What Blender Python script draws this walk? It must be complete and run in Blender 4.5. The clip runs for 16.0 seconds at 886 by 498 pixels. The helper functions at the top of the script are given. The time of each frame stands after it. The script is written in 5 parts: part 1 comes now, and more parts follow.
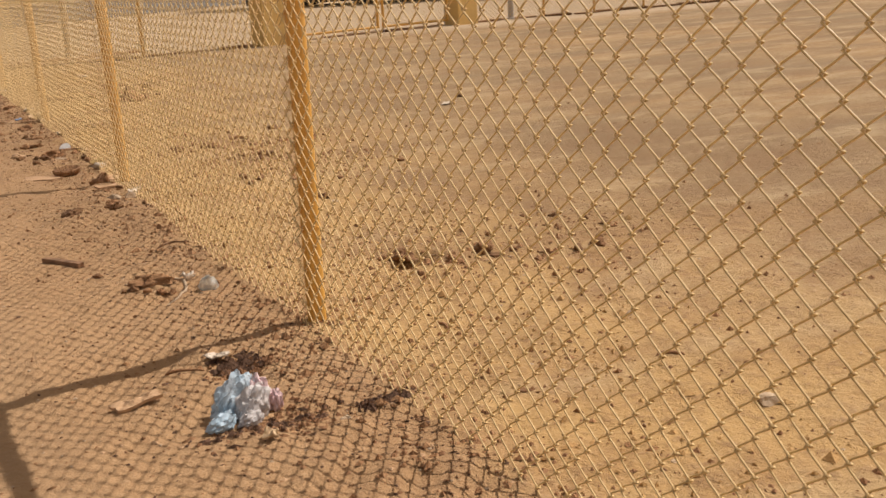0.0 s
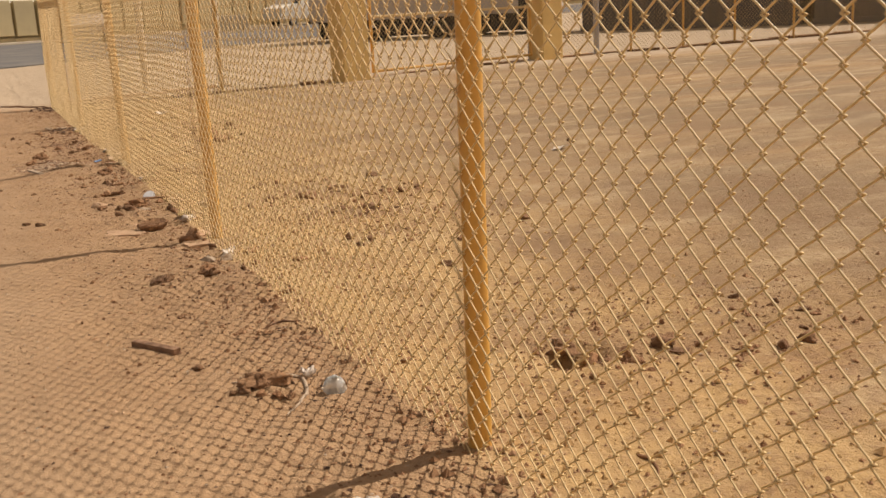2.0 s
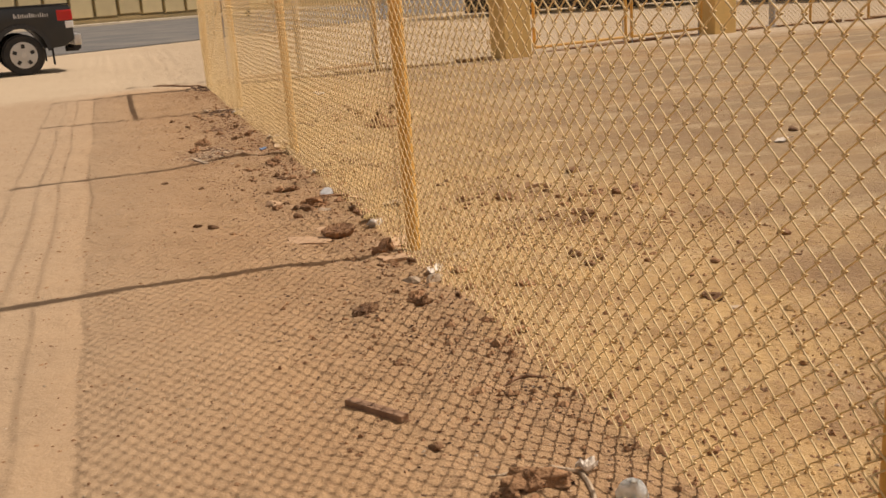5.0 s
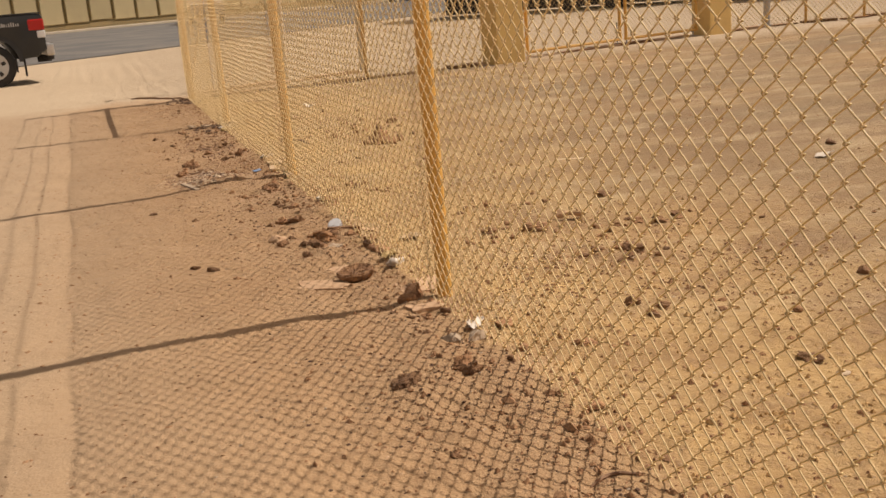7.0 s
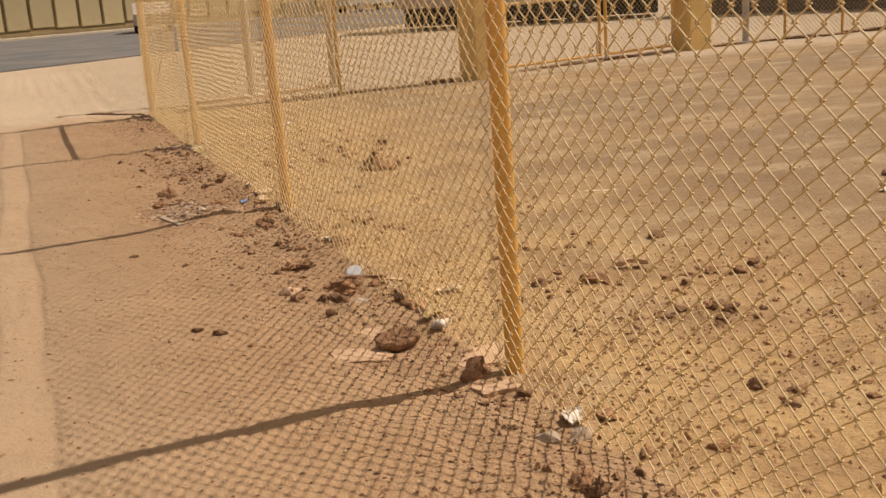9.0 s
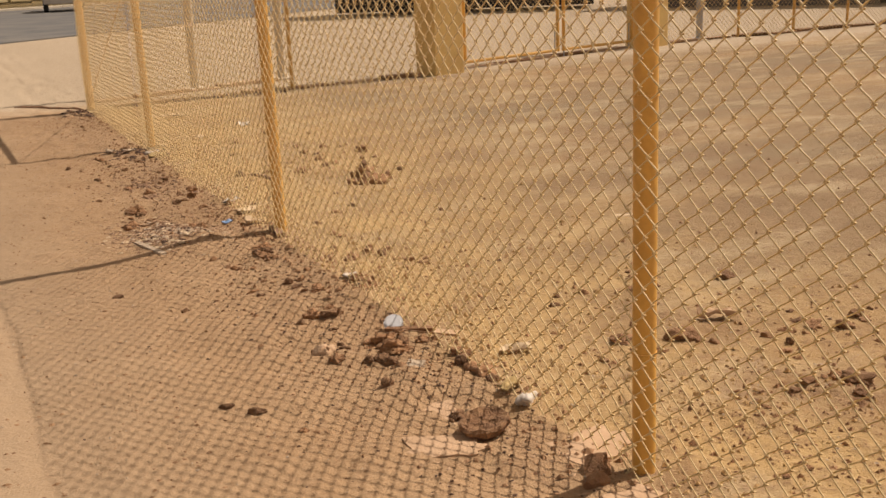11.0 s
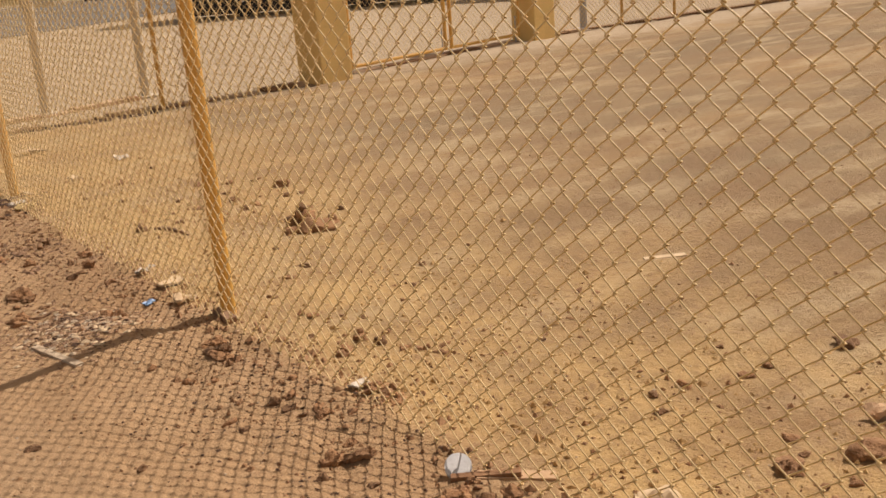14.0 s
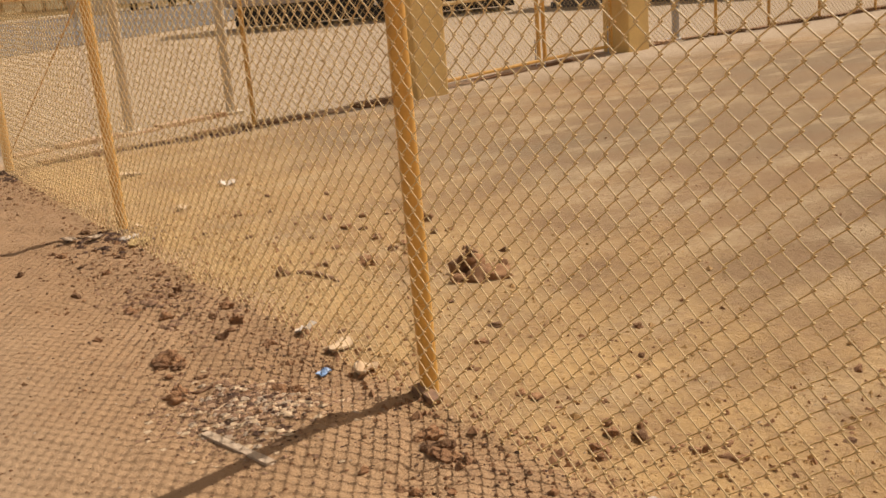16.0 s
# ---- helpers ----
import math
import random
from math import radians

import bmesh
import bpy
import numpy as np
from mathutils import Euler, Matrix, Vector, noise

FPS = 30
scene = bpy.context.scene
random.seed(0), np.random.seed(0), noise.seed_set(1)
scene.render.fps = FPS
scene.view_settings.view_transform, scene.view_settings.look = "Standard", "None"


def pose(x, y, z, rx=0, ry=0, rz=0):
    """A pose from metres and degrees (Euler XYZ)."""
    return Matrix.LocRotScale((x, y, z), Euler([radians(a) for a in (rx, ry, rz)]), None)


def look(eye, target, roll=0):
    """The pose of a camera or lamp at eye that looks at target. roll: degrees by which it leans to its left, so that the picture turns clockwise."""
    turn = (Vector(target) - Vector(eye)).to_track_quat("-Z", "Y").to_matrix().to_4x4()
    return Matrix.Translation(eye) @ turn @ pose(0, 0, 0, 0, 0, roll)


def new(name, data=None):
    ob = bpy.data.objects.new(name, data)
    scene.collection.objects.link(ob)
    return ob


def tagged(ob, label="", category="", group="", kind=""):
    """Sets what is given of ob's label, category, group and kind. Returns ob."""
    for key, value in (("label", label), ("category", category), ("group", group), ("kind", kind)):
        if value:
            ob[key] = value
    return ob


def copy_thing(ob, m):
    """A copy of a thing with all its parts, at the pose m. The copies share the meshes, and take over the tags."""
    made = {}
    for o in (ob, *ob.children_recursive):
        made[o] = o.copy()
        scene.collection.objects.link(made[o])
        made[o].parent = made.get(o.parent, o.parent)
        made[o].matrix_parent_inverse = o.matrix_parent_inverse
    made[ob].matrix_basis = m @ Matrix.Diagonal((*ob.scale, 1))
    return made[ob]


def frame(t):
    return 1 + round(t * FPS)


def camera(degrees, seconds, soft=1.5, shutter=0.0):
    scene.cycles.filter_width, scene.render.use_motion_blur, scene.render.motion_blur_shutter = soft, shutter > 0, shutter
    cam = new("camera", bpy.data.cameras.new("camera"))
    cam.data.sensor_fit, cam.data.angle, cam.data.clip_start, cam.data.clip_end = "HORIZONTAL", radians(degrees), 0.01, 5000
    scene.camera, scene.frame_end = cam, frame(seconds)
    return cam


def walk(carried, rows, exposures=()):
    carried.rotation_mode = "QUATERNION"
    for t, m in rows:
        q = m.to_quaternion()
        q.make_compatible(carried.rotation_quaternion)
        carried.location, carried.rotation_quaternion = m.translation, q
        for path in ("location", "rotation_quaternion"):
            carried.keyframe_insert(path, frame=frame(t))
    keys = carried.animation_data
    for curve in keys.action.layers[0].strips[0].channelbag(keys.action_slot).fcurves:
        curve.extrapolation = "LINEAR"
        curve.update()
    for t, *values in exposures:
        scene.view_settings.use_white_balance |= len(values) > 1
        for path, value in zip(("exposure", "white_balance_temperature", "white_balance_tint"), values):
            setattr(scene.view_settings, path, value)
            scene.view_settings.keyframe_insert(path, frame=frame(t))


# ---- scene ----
EXPOSURE, SKY = 0.12, 0.1
cam = camera(45.9, 16.0, soft=1.6)
PATH = [
    (0, (-1.279, -3.517, 1.262), (-0.391, -1.805, 0.732), -3.1),
    (0.5, (-1.236, -3.28, 1.263), (-0.522, -1.47, 0.8), -2.9),
    (1, (-1.269, -3.014, 1.258), (-0.577, -1.209, 0.747), -1.8),
    (1.5, (-1.301, -2.834, 1.272), (-0.52, -1.065, 0.76), -2.9),
    (2, (-1.241, -2.578, 1.279), (-0.446, -0.803, 0.813), -3.1),
    (2.5, (-1.223, -2.394, 1.262), (-0.557, -0.567, 0.793), -2.6),
    (3, (-1.314, -2.2, 1.296), (-0.661, -0.376, 0.802), -2.3),
    (3.5, (-1.373, -2.055, 1.298), (-0.688, -0.242, 0.804), -3.3),
    (4, (-1.329, -1.823, 1.288), (-0.622, -0.019, 0.791), -3.5),
    (4.5, (-1.299, -1.645, 1.299), (-0.664, 0.19, 0.821), -3.4),
    (4.7, (-1.328, -1.59, 1.295), (-0.756, 0.263, 0.807), -3.4),
    (6.8, (-1.355, -0.922, 1.384), (-0.781, 0.915, 0.839), -5.6),
    (7, (-1.379, -0.823, 1.364), (-0.778, 1.017, 0.861), -4.6),
    (7.5, (-1.488, -0.591, 1.379), (-0.854, 1.258, 0.954), -5.1),
    (8, (-1.482, -0.35, 1.359), (-0.794, 1.462, 0.868), -4.8),
    (8.5, (-1.457, -0.054, 1.354), (-0.723, 1.743, 0.874), -4.2),
    (9, (-1.53, 0.151, 1.384), (-0.827, 1.958, 0.894), -3.9),
    (9.2, (-1.567, 0.273, 1.399), (-0.853, 2.08, 0.928), -3.8),
    (11.3, (-1.796, 1.236, 1.498), (-0.895, 2.936, 0.953), -2.7),
    (11.5, (-1.788, 1.319, 1.485), (-0.847, 2.996, 0.936), -3.0),
    (12, (-1.763, 1.669, 1.456), (-0.772, 3.326, 0.934), -3.4),
    (12.5, (-1.703, 1.959, 1.454), (-0.751, 3.639, 0.934), -3.3),
    (13, (-1.83, 2.212, 1.48), (-0.867, 3.88, 0.942), -3.2),
    (13.5, (-1.828, 2.405, 1.485), (-0.758, 3.999, 0.924), -3.9),
    (14, (-1.744, 2.694, 1.523), (-0.645, 4.271, 0.969), -4.5),
    (14.5, (-1.717, 2.936, 1.473), (-0.661, 4.548, 0.938), -5.1),
    (15, (-1.849, 3.241, 1.51), (-0.75, 4.826, 0.981), -5.2),
    (15.5, (-1.849, 3.573, 1.519), (-0.715, 5.127, 0.97), -5.4),
    (16, (-1.898, 3.827, 1.569), (-0.849, 5.444, 1.034), -4.7),
]
walk(cam, [(t, look(eye, target, roll)) for t, eye, target, roll in PATH], exposures=[(0.0, EXPOSURE, 6750, 16)])

# ---- sky and sun ----
SUN_DIR = Vector((1.0, 0.07, 1.36)).normalized()
world = bpy.data.worlds.new("desert sky")
scene.world = world
world.use_nodes = True
sky = world.node_tree.nodes.new("ShaderNodeTexSky")
sky.sky_type = "NISHITA"
sky.sun_disc = False
sky.sun_elevation = math.asin(SUN_DIR.z)
sky.sun_rotation = math.atan2(SUN_DIR.x, SUN_DIR.y)
sky.air_density, sky.dust_density, sky.ozone_density = 1.0, 1.5, 1.0
background = world.node_tree.nodes["Background"]
background.inputs["Strength"].default_value = SKY
# dust in the air takes the blue out of the sky
haze = world.node_tree.nodes.new("ShaderNodeHueSaturation")
haze.inputs["Saturation"].default_value = 0.35
dusty = world.node_tree.nodes.new("ShaderNodeMix")
dusty.data_type, dusty.blend_type = "RGBA", "MULTIPLY"
dusty.inputs[0].default_value = 1.0
dusty.inputs[7].default_value = (1.0, 0.86, 0.69, 1)
world.node_tree.links.new(sky.outputs[0], haze.inputs["Color"])
world.node_tree.links.new(haze.outputs[0], dusty.inputs[6])
world.node_tree.links.new(dusty.outputs[2], background.inputs[0])
sun = new("sun", bpy.data.lights.new("sun", "SUN"))
sun.data.energy = 4.25
sun.data.angle = radians(0.53)
sun.data.color = (1.0, 0.94, 0.84)
sun.matrix_world = look(SUN_DIR * 60, (0, 0, 0))

# ---- materials ----


def material(name, base, rough=0.8, metal=0.0):
    """A node material; returns its tree's helpers."""
    m = bpy.data.materials.new(name)
    m.use_nodes = True
    bsdf = m.node_tree.nodes["Principled BSDF"]
    bsdf.inputs["Base Color"].default_value = (*base, 1)
    bsdf.inputs["Roughness"].default_value = rough
    bsdf.inputs["Metallic"].default_value = metal
    return m


def node(m, kind, **values):
    n = m.node_tree.nodes.new(kind)
    for key, value in values.items():
        n.inputs[key.replace("_", " ")].default_value = value
    return n


def link(m, a, b):
    m.node_tree.links.new(a, b)


def mixed(m, fac, a, b, blend="MIX"):
    """A colour mix; fac, a and b are sockets or values."""
    n = m.node_tree.nodes.new("ShaderNodeMix")
    n.data_type, n.blend_type = "RGBA", blend
    for sock, value in ((n.inputs[0], fac), (n.inputs[6], a), (n.inputs[7], b)):
        if isinstance(value, bpy.types.NodeSocket):
            link(m, value, sock)
        elif isinstance(value, (int, float)):
            sock.default_value = value
        else:
            sock.default_value = (*value, 1)
    return n.outputs[2]


def ramp(m, sock, lo, hi):
    n = m.node_tree.nodes.new("ShaderNodeMapRange")
    n.clamp = True
    n.inputs[1].default_value, n.inputs[2].default_value = lo, hi
    link(m, sock, n.inputs[0])
    return n.outputs[0]


def noise_of(m, coord, scale, detail=4.0, rough=0.55):
    n = node(m, "ShaderNodeTexNoise", Scale=scale, Detail=detail, Roughness=rough)
    link(m, coord, n.inputs["Vector"])
    return n.outputs["Fac"]


def coords(m, scale=(1, 1, 1), turn=0.0):
    tc = m.node_tree.nodes.new("ShaderNodeTexCoord")
    mp = m.node_tree.nodes.new("ShaderNodeMapping")
    mp.inputs["Scale"].default_value = scale
    mp.inputs["Rotation"].default_value = (0, 0, radians(turn))
    link(m, tc.outputs["Object"], mp.inputs["Vector"])
    return mp.outputs["Vector"]


def bumped(m, height, strength, distance):
    b = m.node_tree.nodes.new("ShaderNodeBump")
    b.inputs["Strength"].default_value, b.inputs["Distance"].default_value = strength, distance
    link(m, height, b.inputs["Height"])
    link(m, b.outputs[0], m.node_tree.nodes["Principled BSDF"].inputs["Normal"])
    return b


def paint(m, sock):
    link(m, sock, m.node_tree.nodes["Principled BSDF"].inputs["Base Color"])


def worn(name, base, other, rough=0.7, metal=0.0, scale=6.0, grain=60.0, amount=0.6, bump=0.3, depth=0.004, spread=0.0):
    """A surface with stains at one scale and grain at another; spread varies it from object to object."""
    m = material(name, base, rough, metal)
    c = coords(m)
    stain = ramp(m, noise_of(m, c, scale, 5.0), 0.42, 0.68)
    fine = ramp(m, noise_of(m, c, grain, 3.0), 0.3, 0.7)
    k = node(m, "ShaderNodeMath")
    k.operation = "MULTIPLY"
    link(m, stain, k.inputs[0])
    k.inputs[1].default_value = amount
    col = mixed(m, k.outputs[0], base, other)
    dark = tuple(0.72 * v for v in base)
    k2 = node(m, "ShaderNodeMath")
    k2.operation = "MULTIPLY"
    link(m, fine, k2.inputs[0])
    k2.inputs[1].default_value = 0.35
    col = mixed(m, k2.outputs[0], col, dark)
    if spread:
        info = m.node_tree.nodes.new("ShaderNodeObjectInfo")
        hsv = m.node_tree.nodes.new("ShaderNodeHueSaturation")
        mr = m.node_tree.nodes.new("ShaderNodeMapRange")
        mr.inputs[3].default_value, mr.inputs[4].default_value = 1 - spread, 1 + spread
        link(m, info.outputs["Random"], mr.inputs[0])
        link(m, mr.outputs[0], hsv.inputs["Value"])
        link(m, col, hsv.inputs["Color"])
        col = hsv.outputs["Color"]
    paint(m, col)
    bumped(m, fine, bump, depth)
    return m


def sand_material():
    """Bare trodden sand: pinker outside the fence, yellower inside, bleached beyond it, with damp streaks inside."""
    m = material("sand", (0.5, 0.3, 0.16), 0.95)
    c = coords(m)
    sep = m.node_tree.nodes.new("ShaderNodeSeparateXYZ")
    link(m, c, sep.inputs[0])
    wobble = noise_of(m, c, 2.3, 4.0)
    edge = node(m, "ShaderNodeMath")
    edge.operation = "MULTIPLY_ADD"
    link(m, wobble, edge.inputs[0])
    edge.inputs[1].default_value = 0.35
    link(m, sep.outputs["X"], edge.inputs[2])
    inside = ramp(m, edge.outputs[0], 0.02, 0.3)
    edge2 = node(m, "ShaderNodeMath")
    edge2.operation = "MULTIPLY_ADD"
    link(m, wobble, edge2.inputs[0])
    edge2.inputs[1].default_value = 1.6
    link(m, sep.outputs["Y"], edge2.inputs[2])
    beyond = ramp(m, edge2.outputs[0], 14.6, 15.6)
    outer = mixed(m, ramp(m, noise_of(m, c, 1.1, 5.0), 0.35, 0.7), OUTER_A, OUTER_B)
    streaks = noise_of(m, coords(m, (0.16, 0.62, 1), 14), 1.9, 4.0, 0.5)
    inner = mixed(m, ramp(m, streaks, 0.45, 0.57), INNER_A, INNER_B)
    patch = noise_of(m, coords(m, (0.5, 1.0, 1), 15), 1.4, 7.0, 0.7)
    inner = mixed(m, ramp(m, patch, 0.48, 0.62), inner, INNER_C)
    damp = node(m, "ShaderNodeMath")
    damp.operation = "MULTIPLY"
    link(m, ramp(m, sep.outputs["X"], 1.0, 3.0), damp.inputs[0])
    link(m, ramp(m, noise_of(m, coords(m, (0.35, 1.0, 1), 20), 0.55, 4.0), 0.3, 0.6), damp.inputs[1])
    inner = mixed(m, damp.outputs[0], inner, (0.225, 0.15, 0.074))
    for cx, cy, cr in ((1.25, 0.2, 1.6), (1.1, 3.7, 1.1), (1.6, 2.0, 0.8)):
        d = m.node_tree.nodes.new("ShaderNodeVectorMath")
        d.operation = "DISTANCE"
        d.inputs[1].default_value = (cx, cy, 0)
        link(m, c, d.inputs[0])
        turned = node(m, "ShaderNodeMath")
        turned.operation = "MULTIPLY"
        link(m, ramp(m, d.outputs["Value"], cr, 0.25 * cr), turned.inputs[0])
        link(m, ramp(m, noise_of(m, c, 5.5, 6.0, 0.7), 0.4, 0.58), turned.inputs[1])
        inner = mixed(m, turned.outputs[0], inner, (0.25, 0.135, 0.06))
    # broad brown damp ground in the middle of the yard
    for cx, cy, cr in ((1.9, 6.2, 2.4), (2.6, 1.6, 2.2)):
        d = m.node_tree.nodes.new("ShaderNodeVectorMath")
        d.operation = "DISTANCE"
        d.inputs[1].default_value = (cx, cy, 0)
        link(m, c, d.inputs[0])
        broad = node(m, "ShaderNodeMath")
        broad.operation = "MULTIPLY"
        link(m, ramp(m, d.outputs["Value"], cr, 0.4 * cr), broad.inputs[0])
        link(m, ramp(m, noise_of(m, coords(m, (0.4, 1.0, 1), 10), 1.3, 4.0), 0.25, 0.6), broad.inputs[1])
        inner = mixed(m, broad.outputs[0], inner, (0.22, 0.134, 0.06))
    mottle = noise_of(m, coords(m, (0.35, 1.0, 1), 12), 2.6, 4.0, 0.55)
    for lo, hi, tone, most in ((0.52, 0.68, (0.46, 0.34, 0.19), 0.6), (0.47, 0.33, (0.22, 0.125, 0.055), 0.6)):
        k = node(m, "ShaderNodeMath")
        k.operation = "MULTIPLY"
        link(m, ramp(m, mottle, lo, hi), k.inputs[0])
        k.inputs[1].default_value = most
        inner = mixed(m, k.outputs[0], inner, tone)
    near_fence = ramp(m, sep.outputs["X"], 2.6, 0.5)
    straw = node(m, "ShaderNodeMath")
    straw.operation = "MULTIPLY"
    link(m, near_fence, straw.inputs[0])
    link(m, ramp(m, noise_of(m, c, 1.7, 4.0), 0.35, 0.6), straw.inputs[1])
    inner = mixed(m, straw.outputs[0], inner, INNER_D)
    col = mixed(m, inside, outer, inner)
    side = node(m, "ShaderNodeMath")
    side.operation = "MULTIPLY"
    link(m, ramp(m, edge.outputs[0], -0.7, -1.8), side.inputs[0])
    side.inputs[1].default_value = 0.8
    # greyer dust away from the fence
    col = mixed(m, side.outputs[0], col, (0.335, 0.238, 0.145))
    col = mixed(m, beyond, col, mixed(m, noise_of(m, c, 0.35, 5.0), PALE_A, PALE_B))
    # the trodden path is swept cleaner than the fence foot and the yard
    calm = node(m, "ShaderNodeMath")
    calm.operation = "MULTIPLY_ADD"
    link(m, ramp(m, edge.outputs[0], -1.5, 0.0), calm.inputs[0])
    calm.inputs[1].default_value = 0.5
    calm.inputs[2].default_value = 0.12
    # coarse grains and dark crumbs
    fine = noise_of(m, c, 95.0, 4.0, 0.65)
    mid = noise_of(m, c, 21.0, 4.0, 0.6)
    dk = node(m, "ShaderNodeMath")
    dk.operation = "MULTIPLY"
    link(m, ramp(m, mid, 0.5, 0.72), dk.inputs[0])
    link(m, calm.outputs[0], dk.inputs[1])
    col = mixed(m, dk.outputs[0], col, (0.2, 0.105, 0.05))
    speck = node(m, "ShaderNodeTexVoronoi", Scale=75.0)
    link(m, c, speck.inputs["Vector"])
    sp = ramp(m, speck.outputs["Distance"], 0.24, 0.12)
    gate = node(m, "ShaderNodeMath")
    gate.operation = "MULTIPLY"
    link(m, sp, gate.inputs[0])
    link(m, ramp(m, noise_of(m, c, 5.0, 3.0), 0.48, 0.62), gate.inputs[1])
    few = node(m, "ShaderNodeMath")
    few.operation = "MULTIPLY"
    link(m, gate.outputs[0], few.inputs[0])
    link(m, calm.outputs[0], few.inputs[1])
    col = mixed(m, few.outputs[0], col, (0.11, 0.055, 0.03))
    light = node(m, "ShaderNodeMath")
    light.operation = "MULTIPLY"
    link(m, ramp(m, fine, 0.55, 0.75), light.inputs[0])
    light.inputs[1].default_value = 0.45
    col = mixed(m, light.outputs[0], col, (0.52, 0.37, 0.23))
    paint(m, col)
    add = node(m, "ShaderNodeMath")
    add.operation = "MULTIPLY_ADD"
    link(m, mid, add.inputs[0])
    add.inputs[1].default_value = 2.2
    link(m, fine, add.inputs[2])
    relief = bumped(m, add.outputs[0], 1.0, 0.018)
    # the trodden path is packed flatter than the yard
    packed = node(m, "ShaderNodeMapRange")
    link(m, edge.outputs[0], packed.inputs[0])
    for slot, value in zip(packed.inputs[1:5], (-1.3, 0.15, 0.35, 0.7)):
        slot.default_value = value
    link(m, packed.outputs[0], relief.inputs["Strength"])
    return m


OUTER_A, OUTER_B = (0.355, 0.213, 0.103), (0.415, 0.259, 0.132)
INNER_A, INNER_B, INNER_C, INNER_D = (0.37, 0.221, 0.088), (0.27, 0.157, 0.066), (0.41, 0.281, 0.142), (0.45, 0.285, 0.113)
PALE_A, PALE_B = (0.455, 0.345, 0.225), (0.385, 0.285, 0.178)
SAND = sand_material()
WIRE = worn("yellow coated wire", (0.71, 0.52, 0.25), (0.54, 0.35, 0.13), 0.5, 0.0, 9, 120, 0.6, 0.1, 0.001)
POST = worn("yellow painted steel", (0.68, 0.37, 0.075), (0.55, 0.28, 0.055), 0.5, 0.0, 5, 60, 0.6, 0.15, 0.002)
PLASTER = worn("ochre plaster", (0.74, 0.50, 0.185), (0.60, 0.385, 0.14), 0.9, 0.0, 2.5, 40, 0.7, 0.4, 0.006)
CONCRETE = worn("tan precast concrete", (0.50, 0.40, 0.22), (0.42, 0.33, 0.19), 0.9, 0.0, 1.2, 25, 0.6, 0.3, 0.01, 0.06)
PALECONC = worn("pale concrete", (0.62, 0.52, 0.38), (0.5, 0.4, 0.28), 0.9, 0.0, 1.5, 30, 0.6, 0.3, 0.01)
ASPHALT = worn("worn asphalt", (0.10, 0.092, 0.083), (0.20, 0.17, 0.13), 0.9, 0.0, 0.5, 18, 0.8, 0.4, 0.01)
CLOD = worn("dry brown clod", (0.25, 0.125, 0.056), (0.40, 0.22, 0.10), 0.95, 0.0, 25, 160, 0.8, 0.7, 0.006, 0.35)
STONE = worn("pale stone", (0.50, 0.38, 0.26), (0.38, 0.27, 0.17), 0.9, 0.0, 20, 140, 0.7, 0.5, 0.004, 0.2)
CRUMB = worn("dark crumbs", (0.20, 0.095, 0.043), (0.36, 0.195, 0.093), 0.95, 0.0, 14, 120, 0.9, 0.4, 0.004)
REDEARTH = worn("loose reddish earth", (0.33, 0.18, 0.085), (0.24, 0.12, 0.055), 0.95, 0.0, 3.0, 120, 0.8, 0.6, 0.004)
EARTH = worn("loose yellow earth", (0.50, 0.31, 0.125), (0.36, 0.205, 0.08), 0.95, 0.0, 3.0, 120, 0.8, 0.6, 0.004)
SLAB = worn("sand-crusted concrete", (0.52, 0.335, 0.195), (0.42, 0.26, 0.14), 0.95, 0.0, 8, 90, 0.6, 0.5, 0.004)
DARKLEAF = worn("rotten dark leaves", (0.075, 0.037, 0.02), (0.14, 0.07, 0.035), 0.95, 0.0, 30, 120, 0.8, 0.4, 0.003)
WOOD = worn("weathered wood", (0.31, 0.175, 0.095), (0.14, 0.075, 0.04), 0.85, 0.0, 18, 90, 0.8, 0.5, 0.003)
DRYGRASS = worn("straw", (0.50, 0.36, 0.16), (0.36, 0.24, 0.1), 0.9, 0.0, 10, 80, 0.6, 0.2, 0.002)
WHITE = worn("dusty white plastic", (0.62, 0.53, 0.43), (0.5, 0.42, 0.33), 0.55, 0.0, 12, 90, 0.7, 0.3, 0.003)
BAGBLUE = worn("pale blue plastic film", (0.36, 0.49, 0.60), (0.52, 0.51, 0.51), 0.6, 0.0, 9, 60, 0.7, 0.4, 0.004)
BAGPINK = worn("pink and white plastic film", (0.66, 0.54, 0.55), (0.62, 0.38, 0.42), 0.65, 0.0, 11, 70, 0.8, 0.4, 0.004)
BAGWHITE = worn("dusty white film", (0.52, 0.51, 0.52), (0.44, 0.38, 0.35), 0.65, 0.0, 9, 60, 0.7, 0.4, 0.004)
BLUE = worn("blue plastic", (0.20, 0.33, 0.55), (0.3, 0.4, 0.55), 0.5, 0.0, 12, 90, 0.5, 0.2, 0.002)
GREYP = worn("grey plastic", (0.68, 0.67, 0.66), (0.33, 0.3, 0.27), 0.5, 0.0, 12, 90, 0.5, 0.2, 0.002)
CARD = worn("sun-bleached cardboard", (0.60, 0.44, 0.27), (0.45, 0.31, 0.18), 0.85, 0.0, 14, 90, 0.6, 0.3, 0.002)
BLACK = worn("black truck paint", (0.016, 0.018, 0.02), (0.04, 0.035, 0.03), 0.35, 0.0, 2, 30, 0.5, 0.05, 0.001)
RUBBER = worn("tyre rubber", (0.02, 0.019, 0.018), (0.06, 0.045, 0.035), 0.85, 0.0, 6, 60, 0.6, 0.3, 0.004)
